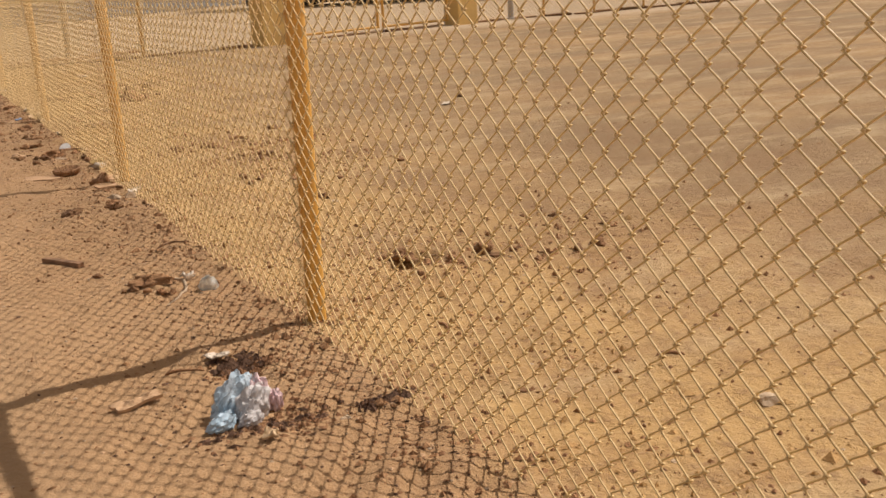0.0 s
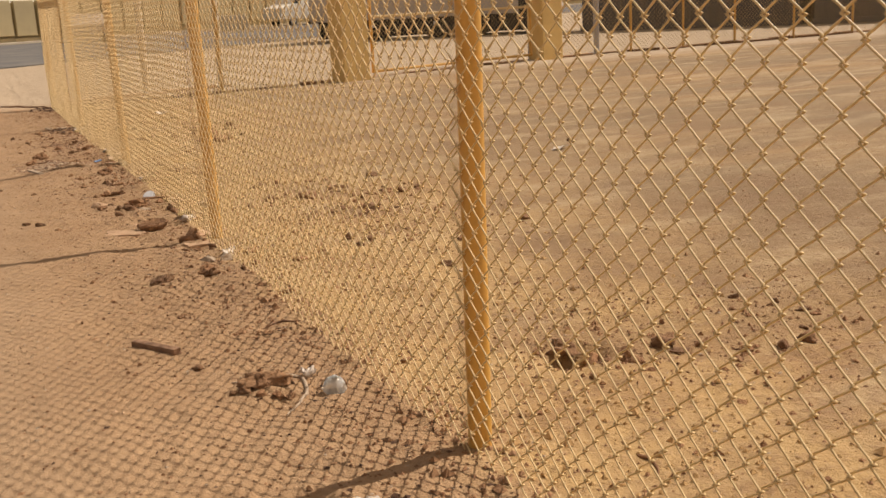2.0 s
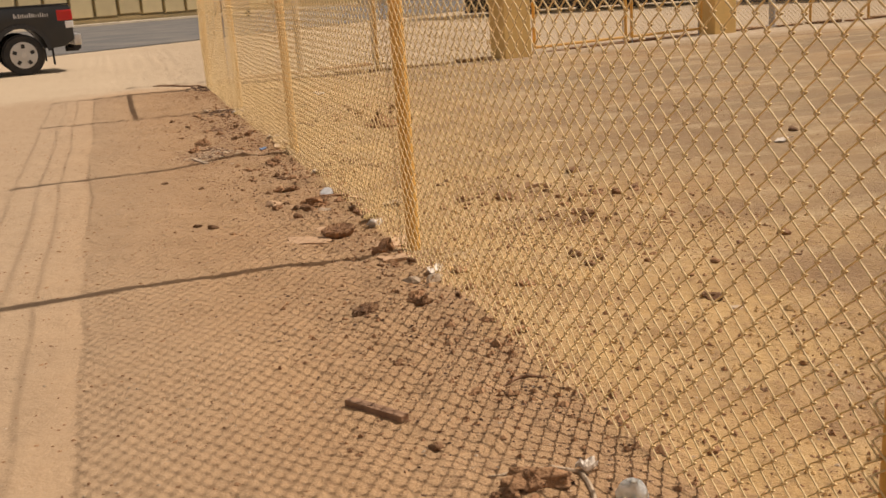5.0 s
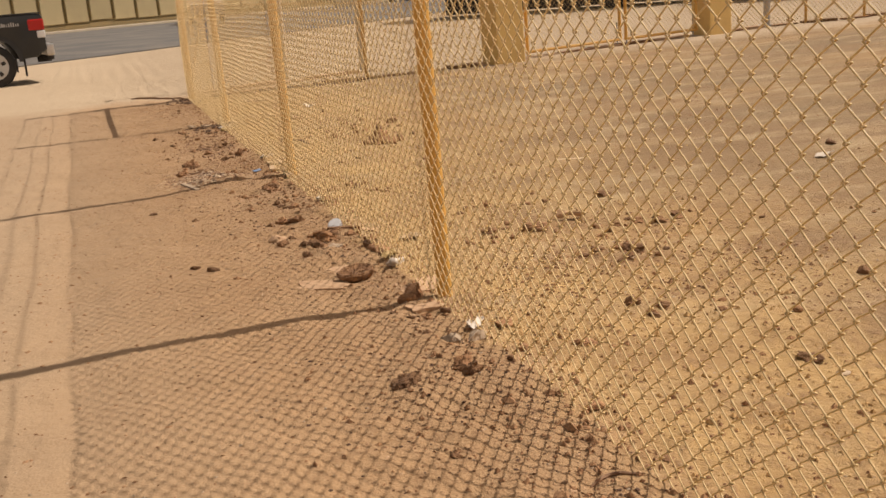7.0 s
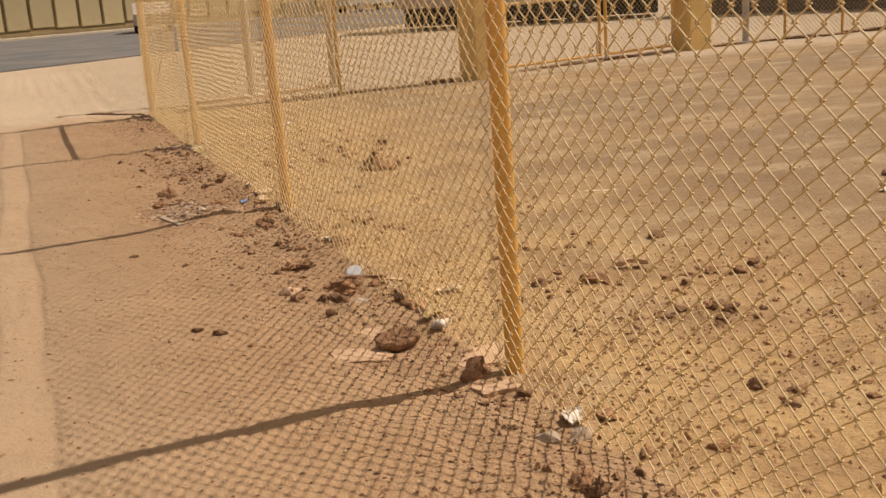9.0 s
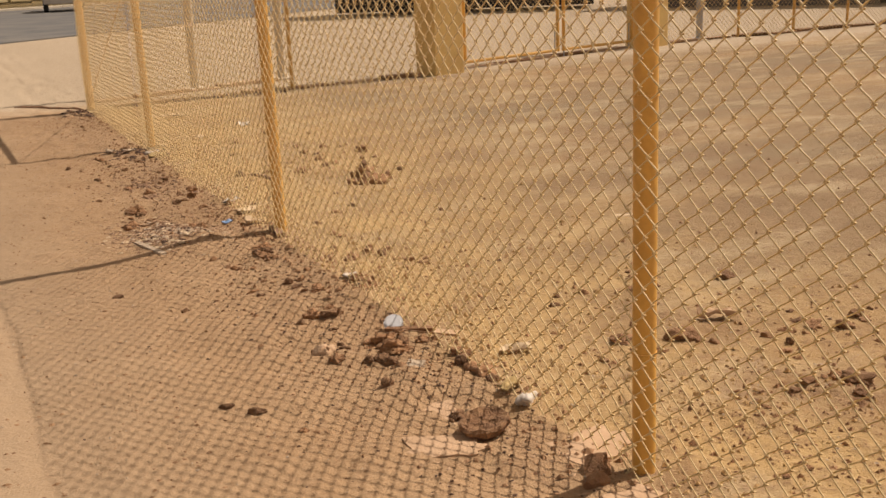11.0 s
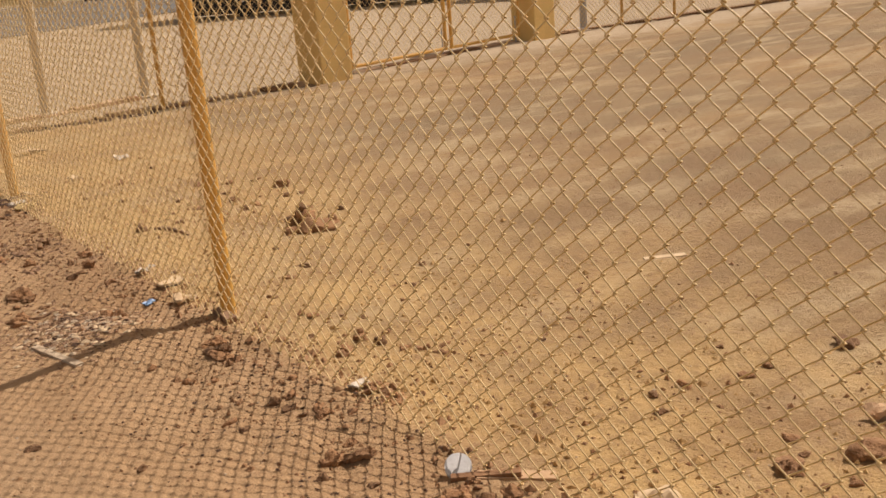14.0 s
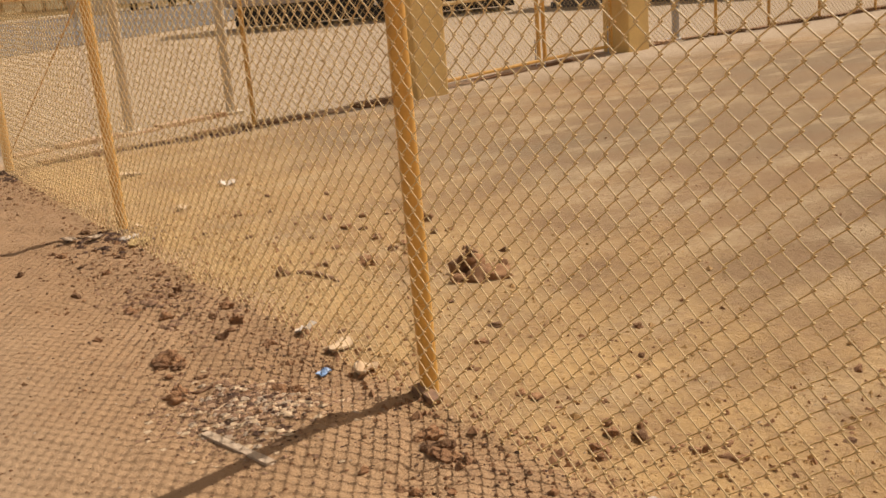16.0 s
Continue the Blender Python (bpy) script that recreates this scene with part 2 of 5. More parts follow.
CHROME = worn("dusty chrome", (0.62, 0.6, 0.57), (0.45, 0.4, 0.33), 0.3, 0.9, 6, 60, 0.5, 0.1, 0.001)
ALLOY = worn("silver alloy", (0.55, 0.54, 0.52), (0.4, 0.36, 0.31), 0.4, 0.7, 6, 60, 0.5, 0.1, 0.001)
REDLENS = material("red lamp lens", (0.42, 0.015, 0.01), 0.2)
CLEARLENS = material("clear lamp lens", (0.7, 0.68, 0.66), 0.15)
DARKGLASS = material("dark tinted glass", (0.015, 0.017, 0.02), 0.08)
PALEPAINT = worn("dusty grey-white paint", (0.50, 0.42, 0.34), (0.36, 0.28, 0.21), 0.5, 0.0, 1.3, 30, 0.6, 0.1, 0.002)
WHITEPAINT = worn("dusty white paint", (0.72, 0.66, 0.56), (0.55, 0.47, 0.36), 0.5, 0.0, 1.3, 30, 0.6, 0.1, 0.002)
DARKGREY = worn("dark grey painted steel", (0.085, 0.075, 0.07), (0.12, 0.10, 0.085), 0.6, 0.0, 1.5, 30, 0.6, 0.2, 0.004)
REDPAINT = worn("faded red paint", (0.34, 0.06, 0.035), (0.24, 0.05, 0.035), 0.6, 0.0, 2, 30, 0.6, 0.2, 0.003)
CANVAS = worn("cream tent canvas", (0.66, 0.58, 0.47), (0.56, 0.48, 0.38), 0.8, 0.0, 0.6, 12, 0.5, 0.2, 0.01)
BEIGE = worn("beige rendered wall", (0.50, 0.40, 0.23), (0.42, 0.33, 0.19), 0.9, 0.0, 0.4, 8, 0.6, 0.3, 0.01)
BROWN = worn("brown facade", (0.14, 0.07, 0.04), (0.19, 0.10, 0.055), 0.9, 0.0, 0.5, 9, 0.6, 0.3, 0.01)
GALV = worn("galvanised steel", (0.42, 0.40, 0.38), (0.34, 0.3, 0.27), 0.5, 0.4, 4, 60, 0.5, 0.1, 0.001)


def glass_material():
    m = material("dusty clear plastic", (0.93, 0.94, 0.90), 0.3)
    m.node_tree.nodes["Principled BSDF"].inputs["Transmission Weight"].default_value = 0.8
    return m


GLASS = glass_material()

# ---- mesh helpers ----


def part(name, data, mat, parent=None, label=""):
    """Links a bmesh or a mesh as one object, under parent if given."""
    if isinstance(data, bmesh.types.BMesh):
        me = bpy.data.meshes.new(name)
        data.normal_update()
        data.to_mesh(me)
        data.free()
    else:
        me = data
    if not me.materials:
        me.materials.append(mat)
    ob = new(name, me)
    if parent is not None:
        ob.parent = parent
    if label:
        tagged(ob, label)
    return ob


def empty(name, place=(0, 0, 0), rz=0.0, **tags):
    ob = new(name)
    ob.empty_display_size = 0.1
    ob.matrix_basis = pose(*place, 0, 0, rz)
    return tagged(ob, **tags)


def smooth(ob, angle=40):
    me = ob.data
    me.polygons.foreach_set("use_smooth", [True] * len(me.polygons))
    me.set_sharp_from_angle(angle=radians(angle))
    return ob


def raw(name, verts, faces):
    me = bpy.data.meshes.new(name)
    me.from_pydata(verts, [], faces)
    me.update()
    return me


def box(bm, lo, hi, bevel=0.0, m=None):
    """A box between two corners, its edges rounded by bevel."""
    size = [b - a for a, b in zip(lo, hi)]
    mid = [(a + b) / 2 for a, b in zip(lo, hi)]
    mat = Matrix.Translation(mid) @ Matrix.Diagonal((*size, 1))
    geo = bmesh.ops.create_cube(bm, size=1.0, matrix=(m @ mat) if m else mat)
    if bevel:
        edges = {e for v in geo["verts"] for e in v.link_edges}
        bmesh.ops.bevel(bm, geom=list(edges), offset=bevel, segments=2, affect="EDGES", profile=0.6)
    return bm


def boxed(lo, hi, bevel=0.0):
    return box(bmesh.new(), lo, hi, bevel)


def tube(bm, a, b, r, sides=14, r2=None):
    """A closed tube from a to b."""
    a, b = Vector(a), Vector(b)
    way = b - a
    m = Matrix.Translation((a + b) / 2) @ way.to_track_quat("Z", "Y").to_matrix().to_4x4()
    bmesh.ops.create_cone(bm, cap_ends=True, segments=sides, radius1=r, radius2=r if r2 is None else r2, depth=way.length, matrix=m)
    return bm


def extruded(pts, axis_from, axis_to, bevel=0.0):
    """A prism: a closed outline of (x, z) points drawn out along y."""
    bm = bmesh.new()
    vs = [bm.verts.new((x, axis_from, z)) for x, z in pts]
    face = bm.faces.new(vs)
    geo = bmesh.ops.extrude_face_region(bm, geom=[face])
    moved = [g for g in geo["geom"] if isinstance(g, bmesh.types.BMVert)]
    bmesh.ops.translate(bm, verts=moved, vec=(0, axis_to - axis_from, 0))
    bmesh.ops.recalc_face_normals(bm, faces=bm.faces[:])
    if bevel:
        edges = [e for e in bm.edges if len(e.link_faces) == 2 and e.calc_face_angle(0) > 0.6]
        bmesh.ops.bevel(bm, geom=edges, offset=bevel, segments=2, affect="EDGES", profile=0.6)
    return bm


def value_noise(x, y, seed):
    """Smooth noise from -1 to 1 over a unit lattice."""
    x, y = np.asarray(x, float), np.asarray(y, float)
    ix, iy = np.floor(x).astype(np.int64), np.floor(y).astype(np.int64)
    fx, fy = x - ix, y - iy
    fx, fy = fx * fx * (3 - 2 * fx), fy * fy * (3 - 2 * fy)

    def lattice(a, b):
        h = (a * 374761393 + b * 668265263 + seed * 974634777) & 0xFFFFFFFF
        h = ((h ^ (h >> 13)) * 1274126177) & 0xFFFFFFFF
        return ((h ^ (h >> 16)) & 0xFFFF) / 32767.5 - 1.0

    top = lattice(ix, iy) * (1 - fx) + lattice(ix + 1, iy) * fx
    bot = lattice(ix, iy + 1) * (1 - fx) + lattice(ix + 1, iy + 1) * fx
    return top * (1 - fy) + bot * fy


def ground_height(x, y):
    """The lie of the sand: gentle swells, trodden lumps along the fence, and one small mound."""
    x, y = np.asarray(x, float), np.asarray(y, float)
    near = np.exp(-((x + 0.25) / 0.55) ** 2)
    z = 0.012 * value_noise(x * 0.9, y * 0.9, 1) + 0.006 * value_noise(x * 3.1, y * 3.1, 2)
    z = z + (0.0045 + 0.011 * near) * value_noise(x * 7.3, y * 7.3, 3)
    z = z + (0.003 + 0.005 * near) * value_noise(x * 17.0, y * 17.0, 4)
    z = z + 0.003 * value_noise(x * 29.0, y * 29.0, 5)
    z = z + 0.03 * np.exp(-(((x + 0.46) / 0.07) ** 2 + ((y + 0.13) / 0.08) ** 2))
    z = z + 0.03 * np.exp(-(((x + 0.42) / 0.12) ** 2 + ((y - 0.78) / 0.1) ** 2))
    z = z + 0.05 * np.exp(-(((x + 0.48) / 0.22) ** 2 + ((y - 7.05) / 0.3) ** 2))
    z = z - 0.2 * np.exp(-(((x - 0.67) / 0.095) ** 2 + ((y - 0.55) / 0.075) ** 2))
    z = z - 0.03 * np.exp(-(((x + 0.38) / 0.1) ** 2 + ((y + 0.3) / 0.06) ** 2))
    for cx, cy, r, a in ((0.0, 3.6, 0.7, -0.025), (-0.26, 2.4, 0.4, 0.03), (-0.05, 5.67, 0.35, 0.04), (-0.7, 1.6, 0.5, -0.025), (-1.5, -0.5, 0.8, -0.035), (0.0, 7.42, 0.35, -0.025)):
        z = z + a * np.exp(-(((x - cx) / r) ** 2 + ((y - cy) / r) ** 2))
    lumpy = np.exp(-(((x - 0.95) / 0.75) ** 2 + ((y - 0.55) / 0.8) ** 2)) + 0.7 * np.exp(-(((x - 1.0) / 0.7) ** 2 + ((y - 3.7) / 1.3) ** 2))
    z = z + 0.012 * lumpy * (value_noise(x * 11.0, y * 11.0, 6) + 0.5 * value_noise(x * 23.0, y * 23.0, 7))
    fade = np.clip((24 - np.hypot(x, y - 6)) / 6, 0.15, 1)
    return z * fade


def gh(x, y):
    return float(ground_height(x, y))

# ---- ground ----


def spaced(parts):
    out = []
    for a, b, step in parts:
        out += list(np.arange(a, b - 1e-6, step))
    return out + [parts[-1][1]]


def build_ground():
    xs = np.array([-900, -400, -200, -100, -60, -40, -28, -20, -14, -10, -7, -5] + spaced([(-3.6, -2.2, 0.08), (-2.2, 2.4, 0.032), (2.4, 5.0, 0.06), (5.0, 15.0, 0.2)]) + [17, 20, 25, 32, 45, 70, 120, 250, 500, 900])
    ys = np.array([-900, -300, -100, -40, -20, -12, -8] + spaced([(-6.0, -3.0, 0.15), (-3.0, 9.5, 0.034), (9.5, 15.0, 0.06), (15.0, 20.0, 0.25)]) + [22, 24, 27, 31, 36, 42, 50, 60, 75, 100, 150, 300, 900])
    gx, gy = np.meshgrid(xs, ys)
    z = ground_height(gx, gy)
    n, w = len(ys), len(xs)
    verts = np.column_stack([gx.ravel(), gy.ravel(), z.ravel()])
    i = (np.arange(n - 1)[:, None] * w + np.arange(w - 1)[None, :]).ravel()
    faces = np.column_stack([i, i + 1, i + 1 + w, i + w])
    ob = part("ground", raw("ground", verts.tolist(), faces.tolist()), SAND)
    ob.data.polygons.foreach_set("use_smooth", [True] * len(faces))
    tagged(ob, "dry tan sand ground with trodden dirt", "ground", kind="structure")


build_ground()


def strip_along(name, a, b, c, d, z, mat, label, category, thick=0.05, steps=40):
    """A slab with corners a, b (near edge) and c, d (far edge), its near and far edges slightly ragged."""
    a, b, c, d = (Vector((*p, 0)) for p in (a, b, c, d))
    verts, faces = [], []
    for k in range(steps + 1):
        f = k / steps
        p, q = a.lerp(b, f), c.lerp(d, f)
        w = (q - p).normalized()
        p = p + w * 0.35 * float(value_noise(f * 23, 0.5, 11))
        for pt, h in ((p, z - thick), (p, z), (q, z), (q, z - thick)):
            verts.append((pt.x, pt.y, h))
    for k in range(steps):
        o = 4 * k
        for j in range(3):
            faces.append((o + j, o + j + 1, o + j + 5, o + j + 4))
    faces += [(3, 2, 1, 0), (4 * steps, 4 * steps + 1, 4 * steps + 2, 4 * steps + 3)]
    ob = part(name, raw(name, verts, faces), mat)
    return tagged(ob, label, category, kind="structure")


# the street runs behind the enclosure, rising in y with x
strip_along("road", (-48, -6.0), (52, 68), (-55.4, 35.4), (60, 86), 0.03, ASPHALT, "worn grey asphalt street with dusty edges", "road")



def haze_backdrop():
    """The pale dusty sky low over the horizon, far beyond everything."""
    m = bpy.data.materials.new("pale horizon haze")
    m.use_nodes = True
    tree = m.node_tree
    tree.nodes.clear()
    glow = tree.nodes.new("ShaderNodeEmission")
    glow.inputs["Color"].default_value = (0.55, 0.56, 0.58, 1)
    glow.inputs["Strength"].default_value = 1.0
    out = tree.nodes.new("ShaderNodeOutputMaterial")
    tree.links.new(glow.outputs[0], out.inputs["Surface"])
    n, verts, faces = 96, [], []
    for z in (-2.0, 70.0):
        for k in range(n):
            a = 2 * math.pi * k / n
            verts.append((520 * math.cos(a), 520 * math.sin(a), z))
    for k in range(n):
        faces.append((k, (k + 1) % n, n + (k + 1) % n, n + k))
    ob = part("backdrop", raw("backdrop", verts, faces), m)
    tagged(ob, "pale dusty sky over the horizon", "sky", kind="structure")


haze_backdrop()

# ---- chain-link fences ----
H_STEP, V_STEP, WIRE_R = 0.0475, 0.04375, 0.0023


def fabric_mesh(length, z0, z1, seed, sides=5, r=WIRE_R, simple=False, side=1.0, pitch=1.0):
    """Woven wire: zigzag wires hooked into their neighbours, falling legs in front of rising ones. Runs along +x, front at -y."""
    wires = int(round(length / (H_STEP * pitch)))
    h_step, v_step = length / wires, V_STEP * pitch
    legs = int((z1 - z0) / v_step)
    k = np.arange(wires)[:, None]
    fr = np.array([0.0, 0.5]) if simple else np.array([0.0, 0.07, 0.14, 0.32, 0.5, 0.68, 0.86, 0.93])
    j = np.repeat(np.arange(legs), len(fr))
    f = np.tile(fr, legs)
    j = np.append(j, legs)[None, :]
    f = np.append(f, 0.0)[None, :]
    here, there = (j + k) % 2, (j + 1 + k) % 2
    over = 0.0024
    s_here = k * h_step + here * h_step + np.where(here == 1, over, -over)
    s_there = k * h_step + there * h_step + np.where(there == 1, over, -over)
    # short upright runs where the wires hook, straight legs between
    e = np.clip((f - 0.08) / 0.84, 0.0, 1.0)
    s = s_here * (1 - e) + s_there * e
    z = z0 + (j + f) * v_step + 0 * s
    rising = np.where(there > here, 1.0, -1.0) * side
    depth = np.where(f > 0, rising * 0.0048, np.where(here == 1, 0.0026, -0.007))
    depth = depth + 0.010 * value_noise(s * 1.1, z * 1.3, seed) + 0.004 * value_noise(s * 4, z * 4, seed + 1)
    s = s + 0.010 * value_noise(s * 1.6, z * 2.0, seed + 2) + 0.003 * value_noise(s * 9, z * 9, seed + 3)
    z = z + 0.010 * value_noise(s * 1.3, z * 1.7, seed + 4) + 0.003 * value_noise(s * 9, z * 9, seed + 5)
    ts, tz = np.gradient(s, axis=1), np.gradient(z, axis=1)
    ln = np.hypot(ts, tz)
    ts, tz = ts / ln, tz / ln
    rr = r * np.where(f == 0, np.where(here == 1, 1.3, 1.6), np.where((f < 0.1) | (f > 0.9), 1.45, 1.0))
    rings = []
    for q in range(sides):
        a = 2 * math.pi * (q + 0.5) / sides
        rings.append(np.stack([s + rr * math.cos(a) * tz, depth + rr * math.sin(a), z - rr * math.cos(a) * ts], axis=-1))
    verts = np.stack(rings, axis=2)
    w, n = verts.shape[:2]
    verts = verts.reshape(-1, 3)
    base = (np.arange(w)[:, None] * n + np.arange(n - 1)[None, :]).ravel() * sides
    faces = []
    for q in range(sides):
        q2 = (q + 1) % sides
        faces.append(np.column_stack([base + q, base + q2, base + sides + q2, base + sides + q]))
    faces = np.concatenate(faces)
    me = raw("mesh_fabric", verts.tolist(), faces.tolist())
    me.polygons.foreach_set("use_smooth", [True] * len(me.polygons))
    return me


def post_mesh(height, r, sides=16):
    bm = bmesh.new()
    tube(bm, (0, 0, -0.3), (0, 0, height), r, sides)
    bmesh.ops.create_uvsphere(bm, u_segments=sides, v_segments=6, radius=r * 1.04, matrix=Matrix.Translation((0, 0, height)) @ Matrix.Diagonal((1, 1, 0.6, 1)))
    return bm


def band_bm(r, z):
    bm = bmesh.new()
    tube(bm, (0, 0, z - 0.003), (0, 0, z + 0.003), r, 16)
    return bm


def lie(ob, a, b, z=0.0):
    """Places ob so that its +x runs from a to b on the plan."""
    ob.matrix_basis = pose(a[0], a[1], z, 0, 0, math.degrees(math.atan2(b[1] - a[1], b[0] - a[0])))
    return ob


def barbed_bm(length, z, seed):
    """A slack twisted strand with barbs, along +x."""
    bm = bmesh.new()
    rnd = random.Random(seed)
    last = None
    for k in range(9):
        f = k / 8
        p = (length * f, 0.01 * rnd.uniform(-1, 1), z - 0.03 * math.sin(math.pi * f))
        if last:
            tube(bm, last, p, 0.0028, 5)
        last = p
    for k in range(int(length / 0.18)):
        x = 0.09 + 0.18 * k
        zz = z - 0.03 * math.sin(math.pi * x / length)
        tube(bm, (x - 0.012, -0.01, zz - 0.018), (x + 0.012, 0.01, zz + 0.018), 0.0015, 3)
        tube(bm, (x - 0.012, 0.01, zz + 0.018), (x + 0.012, -0.01, zz - 0.018), 0.0015, 3)
    return bm


def slack_bm(length, z, seed):
    """A wavering top wire along +x, pulled straight at both ends."""
    bm = bmesh.new()
    last = None
    for k in range(29):
        f = k / 28
        pull = min(1.0, 6 * f, 6 * (1 - f))
        p = (length * f, 0.016 * pull * float(value_noise(f * 7, 0.3, seed)), z + pull * (0.03 * float(value_noise(f * 6, 0.7, seed + 1)) - 0.012))
        if last:
            tube(bm, last, p, 0.0024, 5)
        last = p
    return bm


BAY, POST_H, POST_R, TOP = 3.5, 2.88, 0.035, 2.13
FENCE_POSTS = [-7.0, -3.5, 0.0, 3.47, 6.94, 10.72, 13.86]
RAILED = (-3.5, 10.72)


def near_fence():
    fence = empty("chain_link_fence", label="yellow painted chain-link fence with steel posts on sand", category="fence")
    rnd = random.Random(4)
    shared = None
    for y in FENCE_POSTS:
        x = {3.47: 0.015, 6.94: 0.012, 10.72: 0.04}.get(y, 0.0)
        ob = part("post", post_mesh(POST_H, POST_R if y < 13 else 0.042) if shared is None or y > 13 else shared, POST, fence)
        if shared is None:
            shared = ob.data
        smooth(ob)
        lean = (rnd.uniform(-0.5, 0.5), rnd.uniform(-0.4, 0.4))
        turn = rnd.uniform(0, 360)
        if y == 0.0:
            lean, turn = (2.2, 0.0), 0.0
        ob.matrix_basis = pose(x, y, 0, lean[0], lean[1], turn)
        for z in (0.36, 1.12, 1.85):
            b = part("tie_band", band_bm(POST_R + 0.003, z), POST, ob)
            b.rotation_euler = (0, 0, -ob.rotation_euler.z)
    for n, (a, b) in enumerate(zip(FENCE_POSTS, FENCE_POSTS[1:])):
        # +x of the fabric runs along +y of the plan; its front looks to the path
        ob = part("mesh_fabric", fabric_mesh(b - a, -0.02, TOP, 20 + 9 * n, simple=n == 0, side=-1.0, pitch=0.865), WIRE, fence)
        ob.matrix_basis = Matrix.Translation((-0.046, a, 0)) @ Matrix(((0, 1, 0, 0), (1, 0, 0, 0), (0, 0, 1, 0), (0, 0, 0, 1)))
        for z in (TOP - 0.01,):
            w = part("tension_wire", slack_bm(b - a, z, 60 + n), WIRE, fence)
            w.matrix_basis = pose(-0.04, a, 0, 0, 0, 90)
        for z in (2.40, 2.60, 2.85):
            w = part("barbed_wire", barbed_bm(b - a, z, n + int(z * 10)), GALV, fence)
            w.matrix_basis = pose(-0.04, a, 0, 0, 0, 90)
        if a in RAILED:
            smooth(part("brace_rail", tube(bmesh.new(), (0, a, 1.53), (0, b, 1.53), 0.026, 12), POST, fence))
        if a == 10.72:
            smooth(part("truss_rod", tube(bmesh.new(), (0.0, b, 0.12), (0.0, a, 1.5), 0.005, 8), POST, fence))


near_fence()
PILLAR_A, PILLAR_B = (4.85, 14.45), (9.35, 15.62)


def far_fence():
    fence = empty("chain_link_fence", label="yellow chain-link fence closing the sandy yard", category="fence")
    for a, b, posts, rail in (((0.0, 13.86), (4.55, 14.35), (2.58,), 1.55), ((9.7, 15.65), (19.0, 15.9), (1.75, 3.1, 4.5, 6.2, 8.0, 9.2), 0)):
        L = math.dist(a, b)
        ob = part("mesh_fabric", fabric_mesh(L, 0.02, TOP, 91, 3, 0.003, True), WIRE, fence)
        lie(ob, a, b)
        ux, uy = (b[0] - a[0]) / L, (b[1] - a[1]) / L
        for s in posts:
            p = part("post", post_mesh(2.3, 0.026, 10), POST, fence)
            p.matrix_basis = pose(a[0] + ux * s, a[1] + uy * s + 0.04, 0)
            smooth(p)
        for z in [rail] * bool(rail) + [TOP]:
            smooth(part("brace_rail", tube(bmesh.new(), (a[0], a[1] + 0.035, z), (b[0], b[1] + 0.035, z), 0.022, 10), POST, fence))


far_fence()


def gate_leaf(a, b, label):
    g = empty("gate_leaf", (*a, 0.0), math.degrees(math.atan2(b[1] - a[1], b[0] - a[0])), label=label, category="gate", group="two leaves of the yard gate")
    L = math.dist(a, b)
    for x in (0.025, L - 0.025):
        smooth(part("stile", tube(bmesh.new(), (x, 0, 0.09), (x, 0, 2.15), 0.028, 12), POST, g))
    for z in (0.11, 1.03, 2.12):
        smooth(part("gate_rail", tube(bmesh.new(), (0, 0, z), (L, 0, z), 0.024, 12), POST if z != 1.03 else WIRE, g))
    ob = part("mesh_fabric", fabric_mesh(L - 0.06, 0.12, 2.1, 77, 3, 0.0022, True), WIRE, g)
    ob.matrix_basis = pose(0.03, -0.02, 0)
    for x in (0.06, L - 0.06):
        part("foot_pin", tube(bmesh.new(), (x, 0.03, -0.01), (x, 0.03, 0.4), 0.01, 8), GALV, g)
    return g


MID = (7.3, 15.15)
gate_leaf((5.28, 14.55), (7.27, 15.13), "yellow steel gate leaf with wire mesh, closed")
gate_leaf((7.36, 15.16), (9.02, 15.58), "yellow steel gate leaf with wire mesh, closed")


def gate_pillar(x, y, rz):
    p = empty("gate_pillar", (x, y, 0), rz, label="square ochre plastered gate pillar with a stained foot", category="pillar", group="two pillars of the yard gate")
    part("shaft", boxed((-0.245, -0.245, -0.1), (0.245, 0.245, 2.9), 0.02), PLASTER, p)
    part("cap", boxed((-0.3, -0.3, 2.9), (0.3, 0.3, 3.02), 0.02), PLASTER, p)


gate_pillar(*PILLAR_A, 8)
gate_pillar(*PILLAR_B, 8)


def kerb_line(a, b, seed):
    """A broken low edge of concrete under the fence, mostly browned for its dark shade line."""
    rnd = random.Random(seed)
    L = math.dist(a, b)
    s, base = 0.0, empty("concrete_edge", (*a, 0), math.degrees(math.atan2(b[1] - a[1], b[0] - a[0])), label="broken low concrete edging, some blocks browned for the shade line", category="edging")
    while s < L - 0.15:
        n = min(rnd.uniform(0.3, 0.8), L - s)
        bm = boxed((s, -0.09 + rnd.uniform(-0.02, 0.02), -0.06), (s + n - 0.015, 0.1, rnd.uniform(0.015, 0.05)), 0.01)
        part("edging_block", bm, SLAB if rnd.random() < 0.4 else CLOD, base)
        s += n + (rnd.uniform(0, 0.25) if rnd.random() < 0.3 else 0)


kerb_line((0.3, 13.98), (4.5, 14.42), 1)
# edging added along a thin line of shadow behind the fence
kerb_line((0.2, 14.75), (2.75, 15.42), 4)
kerb_line((5.3, 14.72), (9.0, 15.72), 2)
kerb_line((9.75, 15.75), (18.5, 16.0), 3)


def grey_pole(x, y, mat, label):
    p = empty("pole", (x, y, 0), label=label, category="pole")
    smooth(part("shaft", tube(bmesh.new(), (0, 0, -0.2), (0, 0, 3.6), 0.06, 16), mat, p))
    part("base_plate", boxed((-0.13, -0.13, -0.05), (0.13, 0.13, 0.03), 0.006), mat, p)


